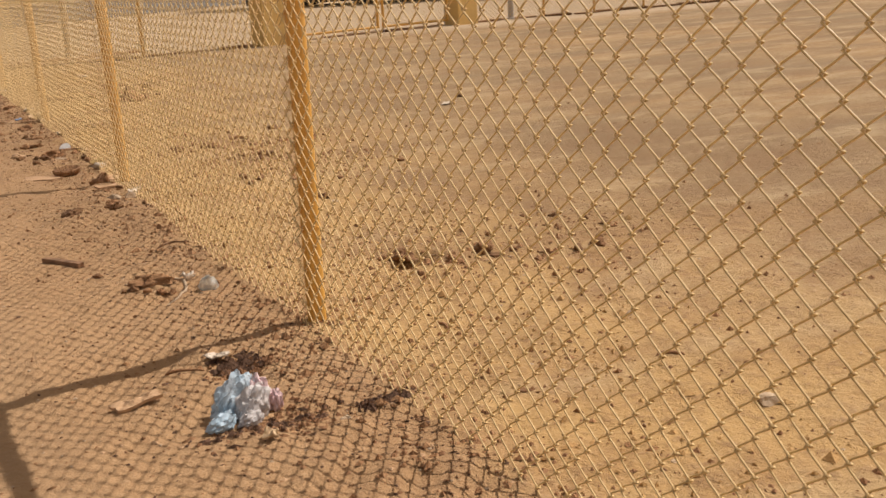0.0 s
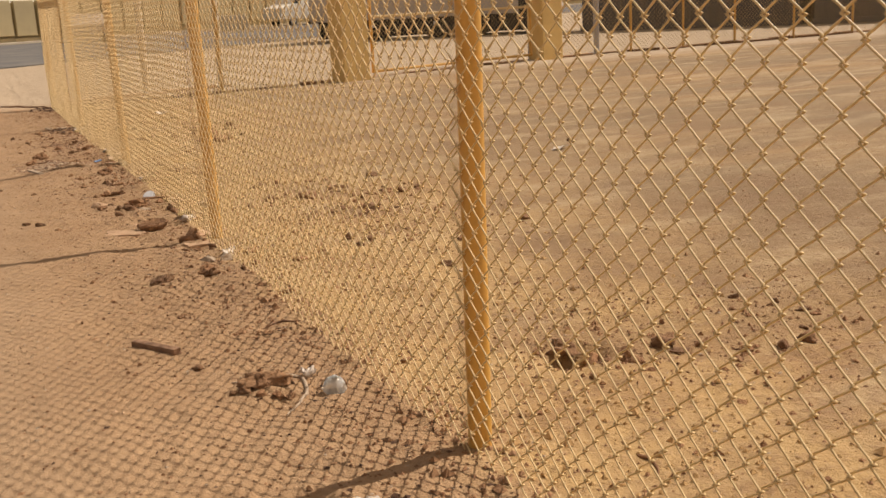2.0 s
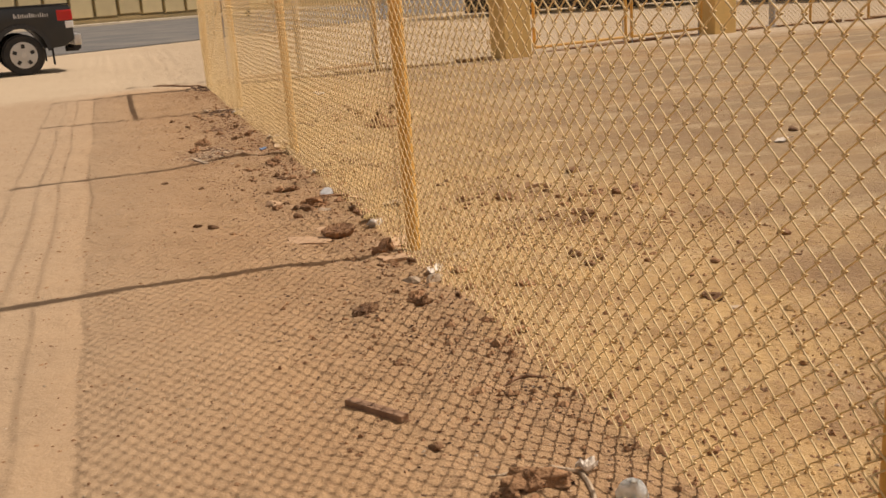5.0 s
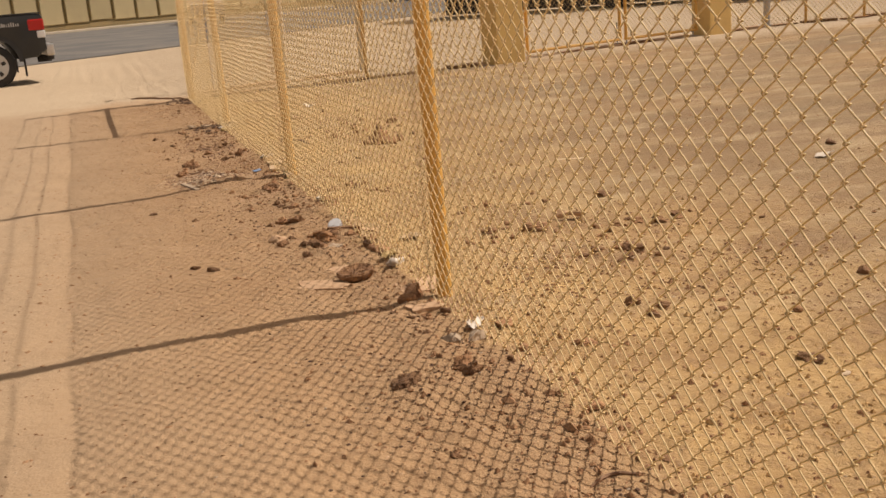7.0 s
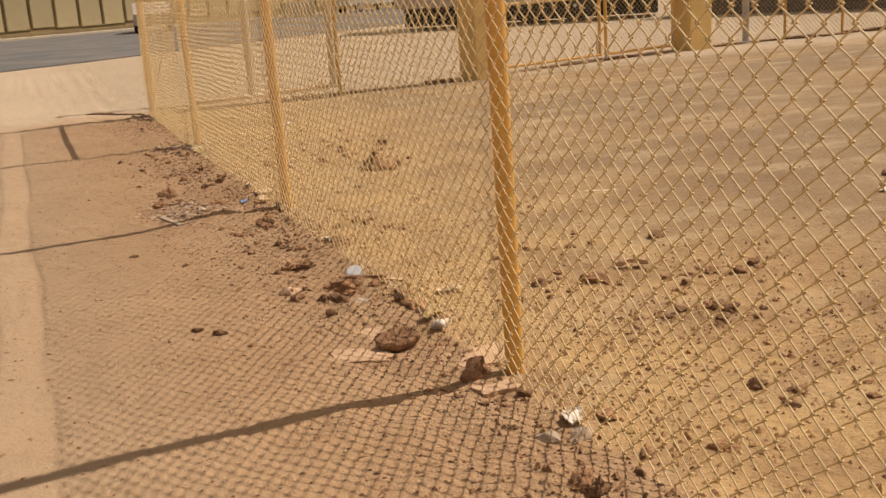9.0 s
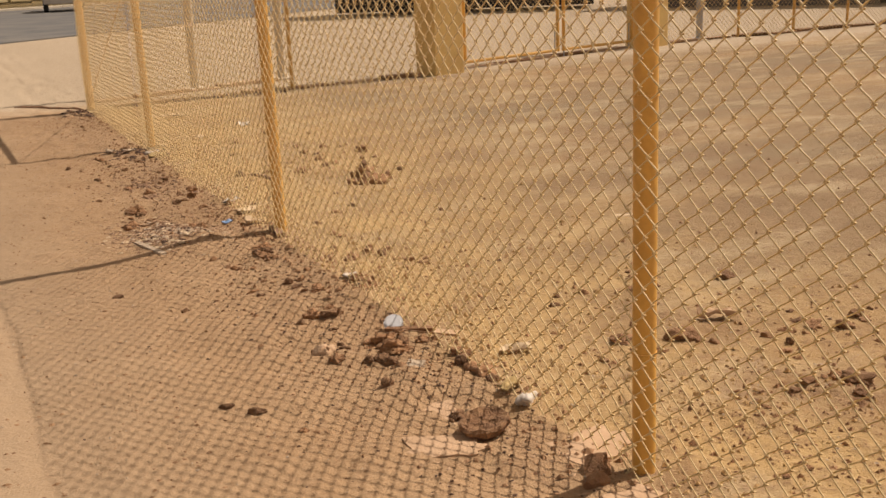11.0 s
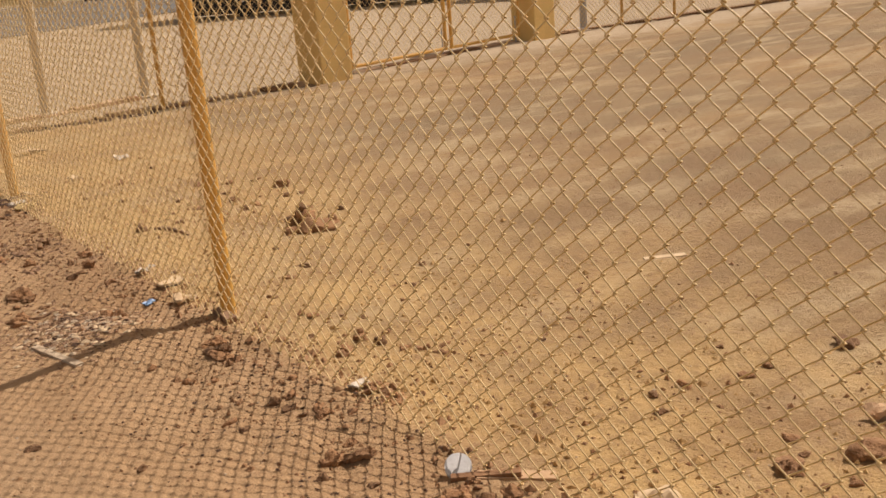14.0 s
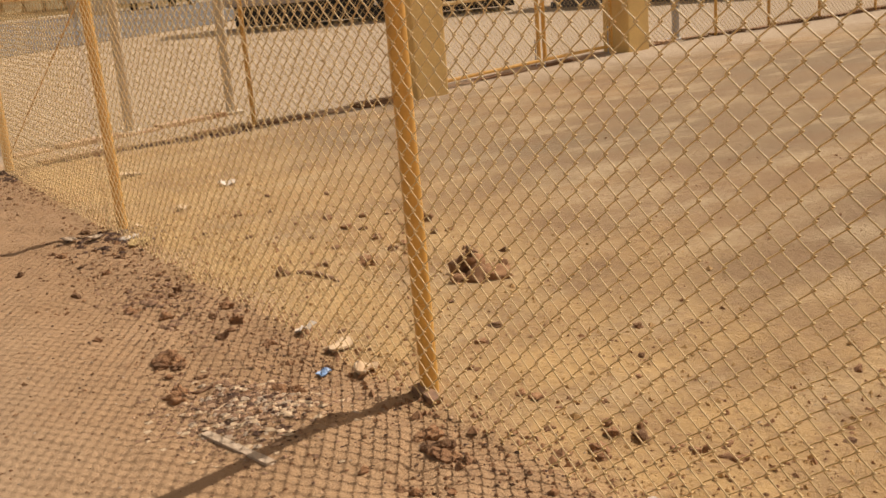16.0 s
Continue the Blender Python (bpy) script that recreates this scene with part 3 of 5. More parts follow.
grey_pole(10.75, 15.95, GALV, "grey galvanised pole standing at the fence")
for x, y in ((1.56, 15.2), (2.87, 15.5)):
    grey_pole(x, y, PALECONC, "pale dusty pole behind the yard fence")

# ---- concrete wall and things beyond the street ----
W0, WDIR = Vector((-1.7, 60.0, 0)), Vector((0.91, 0.40, 0)).normalized()


def wall_panel(bm_w, bm_h):
    p = empty("concrete_wall_panel", label="tan precast concrete wall panel on a plinth", category="wall panel", group="panels of the street wall")
    part("slab", boxed((0.0, -0.32, 0.5), (bm_w - 0.2, 0.0, bm_h), 0.02), CONCRETE, p)
    part("backing", boxed((-0.11, 0.0, 0.0), (bm_w - 0.1, 0.12, bm_h - 0.12), 0.01), CONCRETE, p)
    part("plinth", boxed((-0.11, -0.18, -0.05), (bm_w - 0.112, 0.0, 0.38), 0.02), CONCRETE, p)
    return p


PANEL_W = 1.37
first = wall_panel(PANEL_W, 2.42)
rnd = random.Random(8)
RZ = math.degrees(math.atan2(WDIR.y, WDIR.x))
for k in range(-18, 44):
    q = W0 + WDIR * (PANEL_W * k)
    m = pose(q.x, q.y, rnd.uniform(-0.06, 0.06), 0, 0, RZ)
    if k == -18:
        first.matrix_basis = m
    else:
        copy_thing(first, m)
kerb0, kerb1 = W0 + WDIR * -26, W0 + WDIR * 66
side = Vector((WDIR.y, -WDIR.x, 0)) * 1.0
kerb = empty("kerb", (kerb0.x + side.x, kerb0.y + side.y, 0), RZ, label="pale concrete kerb of the street", category="kerb")
kerb["kind"] = "structure"
for k in range(46):
    part("kerb_stone", boxed((2 * k, 0, -0.05), (2 * k + 1.985, 0.7, 0.14), 0.02), PALECONC, kerb)


def tent(x, y, r, z0, z1):
    """A conical marquee roof with slack seams."""
    t = empty("marquee_tent", (x, y, 0), label="white peaked marquee tent behind the wall", category="tent", group="row of marquee tents")
    verts, faces, n, m = [], [], 24, 9
    for j in range(m):
        f = j / (m - 1)
        rr = r * (1 - f) ** 1.45 + 0.06
        for k in range(n):
            a = 2 * math.pi * k / n
            sag = 1 - 0.06 * (1 - f) * abs(math.sin(4 * a))
            verts.append((rr * sag * math.cos(a), rr * sag * math.sin(a), z0 + (z1 - z0) * f))
    for j in range(m - 1):
        for k in range(n):
            faces.append((j * n + k, j * n + (k + 1) % n, (j + 1) * n + (k + 1) % n, (j + 1) * n + k))
    part("canopy", raw("canopy", verts, faces), CANVAS, t)
    bm = bmesh.new()
    tube(bm, (0, 0, z1 - 0.3), (0, 0, z1 + 0.25), 0.1, 10)
    part("finial", bm, CANVAS, t)
    for k in range(4):
        a = math.pi / 4 + k * math.pi / 2
        part("pole", tube(bmesh.new(), (r * 0.9 * math.cos(a), r * 0.9 * math.sin(a), -0.1), (r * 0.9 * math.cos(a), r * 0.9 * math.sin(a), z0 + 0.05), 0.06, 8), GALV, t)


for x, y, r, z1 in ((-3.0, 80, 1.7, 3.75), (-1.5, 82, 1.4, 3.5), (0.2, 80, 1.5, 3.75), (1.3, 82.5, 1.4, 3.6), (3.4, 80, 2.5, 3.7), (-4.6, 81, 1.6, 3.5), (-6.6, 80, 1.8, 3.7), (-9.0, 80, 2.0, 3.7)):
    tent(x, y, r, 2.35, z1 - 0.27)


def block_building(name, x, y, w, d, h, rz, mat, label, windows):
    """A flat-roofed building with a row of real window openings on its front."""
    b = empty(name, (x, y, 0), rz, label=label, category="building")
    part("wall", boxed((-w / 2, 0, -0.3), (w / 2, d, h), 0.05), mat, b)
    part("parapet", boxed((-w / 2 - 0.15, -0.15, h), (w / 2 + 0.15, d + 0.15, h + 0.5), 0.05), mat, b)
    n, z0, z1 = windows
    for k in range(n):
        x0 = -w / 2 + w * (k + 0.16) / n
        x1 = -w / 2 + w * (k + 0.84) / n
        win = part("window", boxed((x0, -0.12, z0), (x1, -0.003, z1), 0.02), mat, b)
        part("pane", boxed((x0 + 0.1, -0.14, z0 + 0.1), (x1 - 0.1, -0.122, z1 - 0.1)), DARKGLASS, win, "dark glass")
    return b


block_building("building", -14.6, 100, 30, 14, 9, 18, BEIGE, "beige flat-roofed building with dark windows", (19, 4.2, 4.9))
block_building("building", 11.2, 150, 5, 8, 4.8, 0, DARKGREY, "grey distant flat-roofed building", (4, 3.2, 4.4))
block_building("building", 22, 86, 15, 8, 5, 0, BROWN, "brown building front across the street", (6, 2.0, 3.8))
block_building("building", 60, 90, 50, 12, 8, -20, BEIGE, "beige building front across the street", (10, 3.0, 5.4))


def wheel(parent, x, y, r, w, outer=-1):
    """A wheel with its axle along y; outer is the side that shows its rim."""
    bm = bmesh.new()
    tube(bm, (x, y - w / 2, r), (x, y + w / 2, r), r, 36)
    bmesh.ops.bevel(bm, geom=[e for e in bm.edges if len(e.link_faces) == 2 and e.calc_face_angle(0) > 1.0], offset=0.035, segments=3, affect="EDGES")
    t = smooth(part("wheel", bm, RUBBER, parent))
    yo = y + outer * (w / 2 + 0.004)
    rim = part("rim", tube(bmesh.new(), (x, yo, r), (x, yo - outer * 0.05, r), r * 0.64, 28), ALLOY, t, "silver alloy rim")
    # solid dark blocks on the closed rim stand in for shaded openings
    for k in range(5):
        bm = bmesh.new()
        a = 2 * math.pi * k / 5 + 0.3
        ca, sa = math.cos(a), math.sin(a)
        m = Matrix.Translation((x + ca * r * 0.43, yo + outer * 0.004, r + sa * r * 0.43)) @ Matrix.Rotation(-a, 4, "Y")
        box(bm, (-r * 0.1, -0.012, -r * 0.085), (r * 0.1, 0.012, r * 0.085), 0.008, m)
        part("rim_dark_block", bm, RUBBER, t, "dark block standing in for a shaded opening between the spokes")
    part("hub", tube(bmesh.new(), (x, yo, r), (x, yo + outer * 0.03, r), r * 0.12, 14), CHROME, t)
    return t


def arch(cx, r, z0, n=10):
    """Points of a wheel arch, from its front foot over to its back foot."""
    return [(cx - r * math.cos(math.pi * k / n), z0 + r * math.sin(math.pi * k / n)) for k in range(n + 1)]


def pickup(x, y, rz):
    """A full-size pickup; its tail is at the origin and its nose at -x."""
    t = empty("pickup_truck", (x, y, 0), rz, label="black full-size pickup truck with chrome bumper parked on sand", category="truck")
    R = 0.39
    lower = [(0, 0.62), (0, 1.22), (-0.04, 1.28), (-2.0, 1.29), (-4.3, 1.33), (-5.55, 1.22), (-5.75, 1.0), (-5.75, 0.5), (-5.15, 0.42)]
    lower += [(-5.01, 0.42)] + [(px, pz) for px, pz in arch(-4.55, 0.46, 0.42)][1:-1] + [(-4.09, 0.42), (-1.43, 0.45)]
    lower += [(px, pz) for px, pz in arch(-0.97, 0.46, 0.45)][1:-1] + [(-0.51, 0.47), (-0.2, 0.5)]
    smooth(part("body", extruded(lower, -0.96, 0.96, 0.03), BLACK, t), 30)
    cab = [(-2.0, 1.28), (-2.1, 1.86), (-2.3, 1.93), (-3.5, 1.93), (-3.75, 1.86), (-4.45, 1.34)]
    smooth(part("cab", extruded(cab, -0.86, 0.86, 0.05), BLACK, t), 30)
    for sgn in (-1, 1):
        for pts in ([(-2.2, 1.42), (-2.27, 1.82), (-3.0, 1.84), (-3.0, 1.4)], [(-3.1, 1.4), (-3.1, 1.84), (-3.62, 1.82), (-4.2, 1.4)]):
            part("side_window", extruded(pts, sgn * 0.862, sgn * 0.868), DARKGLASS, t, "dark tinted window")
        part("tail_lamp", boxed((-0.28, sgn * 0.9 - 0.075, 0.98), (0.012, sgn * 0.9 + 0.075, 1.19), 0.03), REDLENS, t, "red tail lamp")
        part("reversing_lamp", boxed((-0.14, sgn * 0.9 - 0.073, 0.84), (0.012, sgn * 0.9 + 0.073, 0.975), 0.02), CLEARLENS, t, "clear lamp lens")
        part("mud_flap", boxed((-0.43, sgn * 0.82 - 0.13, 0.16), (-0.415, sgn * 0.82 + 0.13, 0.5), 0.004), RUBBER, t)
        for cx in (-0.97, -4.55):
            wheel(t, cx, sgn * 0.83, R, 0.27, sgn)
            bm = extruded([(px, pz) for px, pz in arch(cx, 0.53, 0.44, 12)] + [(px, pz) for px, pz in arch(cx, 0.45, 0.44, 12)][::-1], sgn * 0.955, sgn * 0.99)
            part("wheel_arch", bm, BLACK, t)
    bm = boxed((-0.02, -0.93, 0.5), (0.13, 0.93, 0.72), 0.04)
    part("rear_bumper", bm, CHROME, t, "chrome rear bumper")
    part("bumper_underside", boxed((-0.02, -0.8, 0.42), (0.12, 0.8, 0.5), 0.02), RUBBER, t)
    part("tow_hitch", boxed((-0.1, -0.05, 0.36), (0.16, 0.05, 0.46), 0.01), RUBBER, t)
    part("tailgate", boxed((-0.03, -0.78, 0.74), (0.008, 0.78, 1.23), 0.015), BLACK, t)
    part("bed_rail", boxed((-1.95, -0.965, 1.282), (-0.02, -0.88, 1.31), 0.01), RUBBER, t)
    rnd = random.Random(2)
    bm = bmesh.new()
    for k in range(16):
        xx = -1.05 + 0.04 * k
        box(bm, (xx, -0.967, 1.08), (xx + rnd.uniform(0.014, 0.028), -0.9615, 1.08 + rnd.uniform(0.05, 0.085)))
    part("lettering", bm, ALLOY, t, "illegible silver lettering on the bed side")
    part("grille", boxed((-5.77, -0.6, 0.75), (-5.72, 0.6, 1.1), 0.02), CHROME, t)


pickup(-2.02, 21.4, 8)


def coach(x, y, rz, L):
    """A long parked coach, its near side along +x."""
    c = empty("coach", (x, y, 0), rz, label="dusty grey-white coach parked beyond the gate", category="bus")
    part("body", boxed((0, 0, 0.68), (L, 2.5, 3.2), 0.12), PALEPAINT, c)
    part("underframe", boxed((0.3, 0.06, 0.12), (L - 0.3, 2.3, 0.69), 0.03), RUBBER, c)
    n = int(L / 1.5)
    for k in range(n):
        part("window", boxed((0.5 + 1.45 * k, -0.006, 1.75), (1.85 + 1.45 * k, 0.05, 2.75), 0.02), DARKGLASS, c, "dark tinted window")
        part("hatch_panel", boxed((0.45 + 1.45 * k, -0.012, 0.68), (1.86 + 1.45 * k, 0.05, 1.55), 0.02), PALEPAINT, c)
    part("door", boxed((L - 1.4, -0.02, 0.4), (L - 0.5, 0.05, 2.8), 0.03), DARKGLASS, c)
    for wx in (2.2, L - 4.2, L - 2.8):
        wheel(c, wx, 0.22, 0.48, 0.3, -1)
        wheel(c, wx, 2.28, 0.48, 0.3, 1)


coach(9.85, 32.26, -33, 8.5)


def container(x, y, rz, L, mat, label, patch=None):
    c = empty("shipping_container", (x, y, 0), rz, label=label, category="container")
    part("side_wall", boxed((0.05, 0.05, 0.15), (L - 0.05, 2.38, 2.5), 0.01), mat, c)
    for k in range(int(L / 0.28)):
        part("corrugation", boxed((0.12 + 0.28 * k, 0.015, 0.2), (0.26 + 0.28 * k, 0.06, 2.42), 0.008), mat, c)
    for z in (0.0, 2.45):
        part("rail", boxed((0, 0, z), (L, 2.43, z + 0.16), 0.01), mat, c)
    if patch:
        part("painted_panel", boxed((patch[0], -0.006, 1.02), (patch[1], 0.03, 2.3), 0.006), REDPAINT, c, "faded red panel")


container(17.05, 26.6, -58, 6.9, DARKGREY, "dark grey shipping container with a red panel", (0.4, 1.65))
container(20.9, 20.5, -40, 12.2, DARKGREY, "dark grey shipping container beyond the fence")


def small_car(x, y, rz, mat, label, tall=False):
    c = empty("parked_van" if tall else "parked_car", (x, y, 0), rz, label=label, category="van" if tall else "car")
    if tall:
        low = [(0, 0.45), (0, 2.3), (-0.1, 2.4), (-3.6, 2.4), (-4.3, 1.4), (-5.2, 1.2), (-5.3, 0.45)]
    else:
        low = [(0, 0.4), (0, 0.95), (-0.3, 1.0), (-0.9, 1.42), (-2.5, 1.45), (-3.2, 1.0), (-4.3, 0.85), (-4.4, 0.4)]
    smooth(part("body", extruded(low, -0.9, 0.9, 0.04), mat, c), 30)
    win = [(-3.4, 1.45), (-3.5, 2.1), (-3.75, 2.05), (-4.15, 1.45)] if tall else [(-0.8, 1.02), (-1.05, 1.34), (-2.45, 1.36), (-2.9, 1.02)]
    for sgn in (-1, 1):
        part("window", extruded(win, sgn * 0.902, sgn * 0.908), DARKGLASS, c)
        for cx in (-0.9, -4.2 if tall else -3.4):
            wheel(c, cx, sgn * 0.8, 0.34, 0.2, sgn)


small_car(5.0, 53.6, -96, PALEPAINT, "dusty grey car parked on the street")
small_car(22.6, 67.8, 27, WHITEPAINT, "white van parked across the street", True)
small_car(31, 72, 10, WHITEPAINT, "white van parked across the street", True)

barrier = empty("concrete_barrier", (14.6, 62.5, 0), label="cream concrete barrier block across the street", category="barrier")
part("block", boxed((-0.9, -0.3, 0.0), (0.9, 0.3, 0.95), 0.05), PALECONC, barrier)
cabin = empty("site_cabin", (20.3, 73, 0), label="yellow site cabin across the street", category="cabin")
part("wall", boxed((-1.5, 0, 0), (1.5, 2.4, 3.5), 0.03), PLASTER, cabin)
part("roof", boxed((-1.6, -0.1, 3.5), (1.6, 2.5, 3.62), 0.02), PLASTER, cabin)

# ---- things lying on the sand ----


def rock_mesh(name, seed, sx, sy, sz, rough=0.35, cuts=2):
    """A broken lump: an uneven ball, flattened below."""
    rnd = random.Random(seed)
    bm = bmesh.new()
    bmesh.ops.create_icosphere(bm, subdivisions=cuts, radius=1.0)
    off = Vector((rnd.uniform(-50, 50), rnd.uniform(-50, 50), rnd.uniform(-50, 50)))
    planes = [(Vector((rnd.gauss(0, 1), rnd.gauss(0, 1), rnd.gauss(0.3, 1))).normalized(), rnd.uniform(0.5, 0.8)) for _ in range(6)]
    for v in bm.verts:
        for way, far in planes:
            v.co -= way * max(0.0, v.co.dot(way) - far)
        d = 1.12 + rough * noise.noise(v.co * 1.3 + off) + rough * 0.6 * noise.noise(v.co * 3.1 + off) + rough * 0.4 * noise.noise(v.co * 6.7 + off)
        v.co = v.co * d
        v.co.z = max(v.co.z, -0.45)
        v.co = Vector((v.co.x * sx, v.co.y * sy, (v.co.z + 0.3) * sz))
    return bm


def lump(name, x, y, sx, sy, sz, mat, label, category, seed, rz=None, cuts=3, rough=0.4):
    rnd = random.Random(seed)
    ob = part(name, rock_mesh(name, seed, sx, sy, sz, rough, cuts), mat)
    ob.data.polygons.foreach_set("use_smooth", [cuts > 2] * len(ob.data.polygons))
    ob.matrix_basis = pose(x, y, gh(x, y) - 0.003, 0, 0, rnd.uniform(0, 360) if rz is None else rz)
    return tagged(ob, label, category)


def flake(name, x, y, w, d, mat, label, category, seed, lift=0.012, rz=0.0, h=0.004, tilt=6.0):
    """A crumpled thin sheet with real thickness and a torn outline."""
    rnd = random.Random(seed)
    n = 7
    bm = bmesh.new()
    grid = {}
    for layer in (0, 1):
        for i in range(n):
            for j in range(n):
                u, v = i / (n - 1) - 0.5, j / (n - 1) - 0.5
                k = 1 + 0.25 * float(value_noise(3 * math.atan2(v, u) + 20, seed, seed)) * (max(abs(u), abs(v)) > 0.4)
                z = lift * (1 + float(value_noise(u * 3 + seed, v * 3, seed + 1))) + layer * h
                grid[layer, i, j] = bm.verts.new((u * w * k, v * d * k, z))
    for i in range(n - 1):
        for j in range(n - 1):
            bm.faces.new([grid[1, a, b] for a, b in ((i, j), (i + 1, j), (i + 1, j + 1), (i, j + 1))])
            bm.faces.new([grid[0, a, b] for a, b in ((i, j + 1), (i + 1, j + 1), (i + 1, j), (i, j))])
    rim = [(i, 0) for i in range(n)] + [(n - 1, j) for j in range(1, n)] + [(i, n - 1) for i in range(n - 2, -1, -1)] + [(0, j) for j in range(n - 2, 0, -1)]
    for p, q in zip(rim, rim[1:] + rim[:1]):
        bm.faces.new([grid[0, *p], grid[0, *q], grid[1, *q], grid[1, *p]])
    ob = part(name, bm, mat)
    ob.matrix_basis = pose(x, y, gh(x, y) + (0.001 if tilt > 2 else -0.012), rnd.uniform(-tilt, tilt), rnd.uniform(-tilt, tilt), rz)
    return tagged(ob, label, category)


def stick(name, a, b, r, mat, label, category, seed, bend=0.1, sides=7):
    """A tapering, slightly bent twig lying from a to b, swept as one skin."""
    rnd = random.Random(seed)
    L = math.dist(a, b)
    n = 9
    ux, uy = (b[0] - a[0]) / L, (b[1] - a[1]) / L
    verts, faces = [], []
    for k in range(n):
        f = k / (n - 1)
        o = bend * L * math.sin(math.pi * f) + rnd.uniform(-1, 1) * r * 0.4
        x, y = a[0] + ux * L * f - uy * o, a[1] + uy * L * f + ux * o
        rr = r * (1 - 0.4 * f) * rnd.uniform(0.8, 1.15) * (0.5 if k in (0, n - 1) else 1)
        z = gh(x, y) + rr * 0.7 - gh(*a)
        for q in range(sides):
            c, s = math.cos(2 * math.pi * q / sides), math.sin(2 * math.pi * q / sides)
            verts.append((x - a[0] - uy * rr * c, y - a[1] + ux * rr * c, z + rr * s))
    for k in range(n - 1):
        for q in range(sides):
            q2 = (q + 1) % sides
            faces.append((k * sides + q, k * sides + q2, (k + 1) * sides + q2, (k + 1) * sides + q))
    faces += [tuple(range(sides))[::-1], tuple((n - 1) * sides + q for q in range(sides))]
    ob = part(name, raw(name, verts, faces), mat)
    ob.matrix_basis = pose(a[0], a[1], gh(*a))
    return tagged(ob, label, category)


def plank(name, a, b, w, h, mat, label, category, seed):
    L = math.dist(a, b)
    bm = boxed((0, -w / 2, 0), (L, w / 2, h), min(w, h) * 0.15)
    for v in bm.verts:
        v.co += Vector((0, 1, 0.5)) * 0.15 * h * float(noise.noise(v.co * 9 + Vector((seed, 0, 0))))
    ob = part(name, bm, mat)
    z0, z1 = gh(*a), gh(*b)
    ob.matrix_basis = pose(a[0], a[1], z0 - 0.002, 0, -math.degrees(math.atan2(z1 - z0, L)), math.degrees(math.atan2(b[1] - a[1], b[0] - a[0])))
    return tagged(ob, label, category)


# placed by place along the fence
COUNT = [0]
CLOD_NAMES = ("dry brown clod of earth lying on the sand", "small crumbling clod of dried earth on sand")


def clod(x, y, w, h):
    COUNT[0] += 1
    rnd = random.Random(COUNT[0])
    lump("dirt_clod", x, y, w * 0.52, w * 0.52 * rnd.uniform(0.65, 0.95), max(0.34 * w, h - 0.2 * w) / 1.2, CLOD, CLOD_NAMES[w < 0.05], "clod", COUNT[0], None, 4 if w > 0.06 else 3, 0.6)


def pebble(x, y, w, h):
    COUNT[0] += 1
    lump("stone", x, y, w * 0.5, w * 0.42, h * 0.7, STONE, "small pale stone lying on sand", "stone", COUNT[0], None, 2, 0.3)


clod(-0.49, 2.44, 0.099, 0.027)
clod(-0.50, 1.89, 0.036, 0.019)
clod(-0.58, 1.18, 0.048, 0.021)
clod(-0.29, 4.12, 0.076, 0.034)
clod(0.62, 2.84, 0.075, 0.041)
clod(0.70, 2.74, 0.062, 0.034)
clod(0.90, 3.45, 0.056, 0.026)
clod(0.64, 0.50, 0.075, 0.032)
clod(0.75, 0.48, 0.061, 0.032)
clod(0.84, 0.49, 0.046, 0.025)
clod(1.01, 0.38, 0.066, 0.037)
clod(0.79, 0.25, 0.039, 0.017)
clod(1.09, 0.37, 0.051, 0.025)
clod(0.80, 0.99, 0.028, 0.013)
clod(0.85, -0.14, 0.032, 0.016)
clod(0.26, -1.03, 0.035, 0.019)
pebble(0.94, -0.66, 0.033, 0.020)
pebble(0.78, -1.50, 0.062, 0.036)
pebble(0.33, -1.63, 0.021, 0.011)
clod(0.10, 0.81, 0.041, 0.014)
clod(0.48, 1.12, 0.033, 0.018)
pebble(-0.26, -0.88, 0.037, 0.013)
clod(-0.07, -1.00, 0.033, 0.016)
clod(0.26, 0.11, 0.031, 0.018)
clod(0.23, 2.51, 0.069, 0.022)
clod(0.00, 1.99, 0.056, 0.025)
clod(0.07, 2.90, 0.079, 0.023)
clod(-0.25, 2.48, 0.081, 0.054)
clod(-0.62, 8.00, 0.145, 0.036)
clod(-0.20, 6.62, 0.083, 0.040)
clod(0.00, 5.68, 0.081, 0.032)
clod(-0.21, 5.72, 0.059, 0.026)
clod(-0.26, 5.43, 0.049, 0.020)
clod(-0.48, 4.92, 0.084, 0.021)
clod(-0.20, 4.92, 0.097, 0.029)
clod(-0.31, 4.69, 0.081, 0.025)
clod(-0.40, 4.46, 0.054, 0.038)
clod(-0.25, 2.42, 0.064, 0.054)
clod(-0.50, 2.35, 0.031, 0.014)
clod(-0.97, 4.59, 0.048, 0.017)
clod(-0.89, 4.49, 0.059, 0.019)
clod(-0.76, 4.23, 0.028, 0.014)
clod(-0.85, 5.74, 0.043, 0.017)
clod(-1.07, 6.17, 0.046, 0.015)
clod(1.16, 4.88, 0.041, 0.033)
clod(1.44, 4.00, 0.075, 0.045)
clod(1.22, 4.10, 0.062, 0.022)
clod(1.06, 3.94, 0.054, 0.024)
clod(0.97, 3.50, 0.066, 0.026)
clod(0.80, 3.64, 0.050, 0.020)
clod(0.54, 4.18, 0.054, 0.021)
clod(0.70, 4.41, 0.038, 0.020)
clod(0.91, 3.16, 0.036, 0.019)
clod(0.62, 2.67, 0.055, 0.028)
clod(0.21, 2.97, 0.033, 0.015)
clod(0.98, 2.86, 0.035, 0.018)
clod(1.89, 3.73, 0.037, 0.020)
clod(1.35, 3.50, 0.023, 0.014)
clod(0.90, 2.27, 0.031, 0.014)
clod(0.82, 1.98, 0.074, 0.019)
clod(1.47, 2.32, 0.029, 0.014)
pebble(0.83, 1.82, 0.044, 0.013)
clod(0.88, 2.59, 0.051, 0.013)
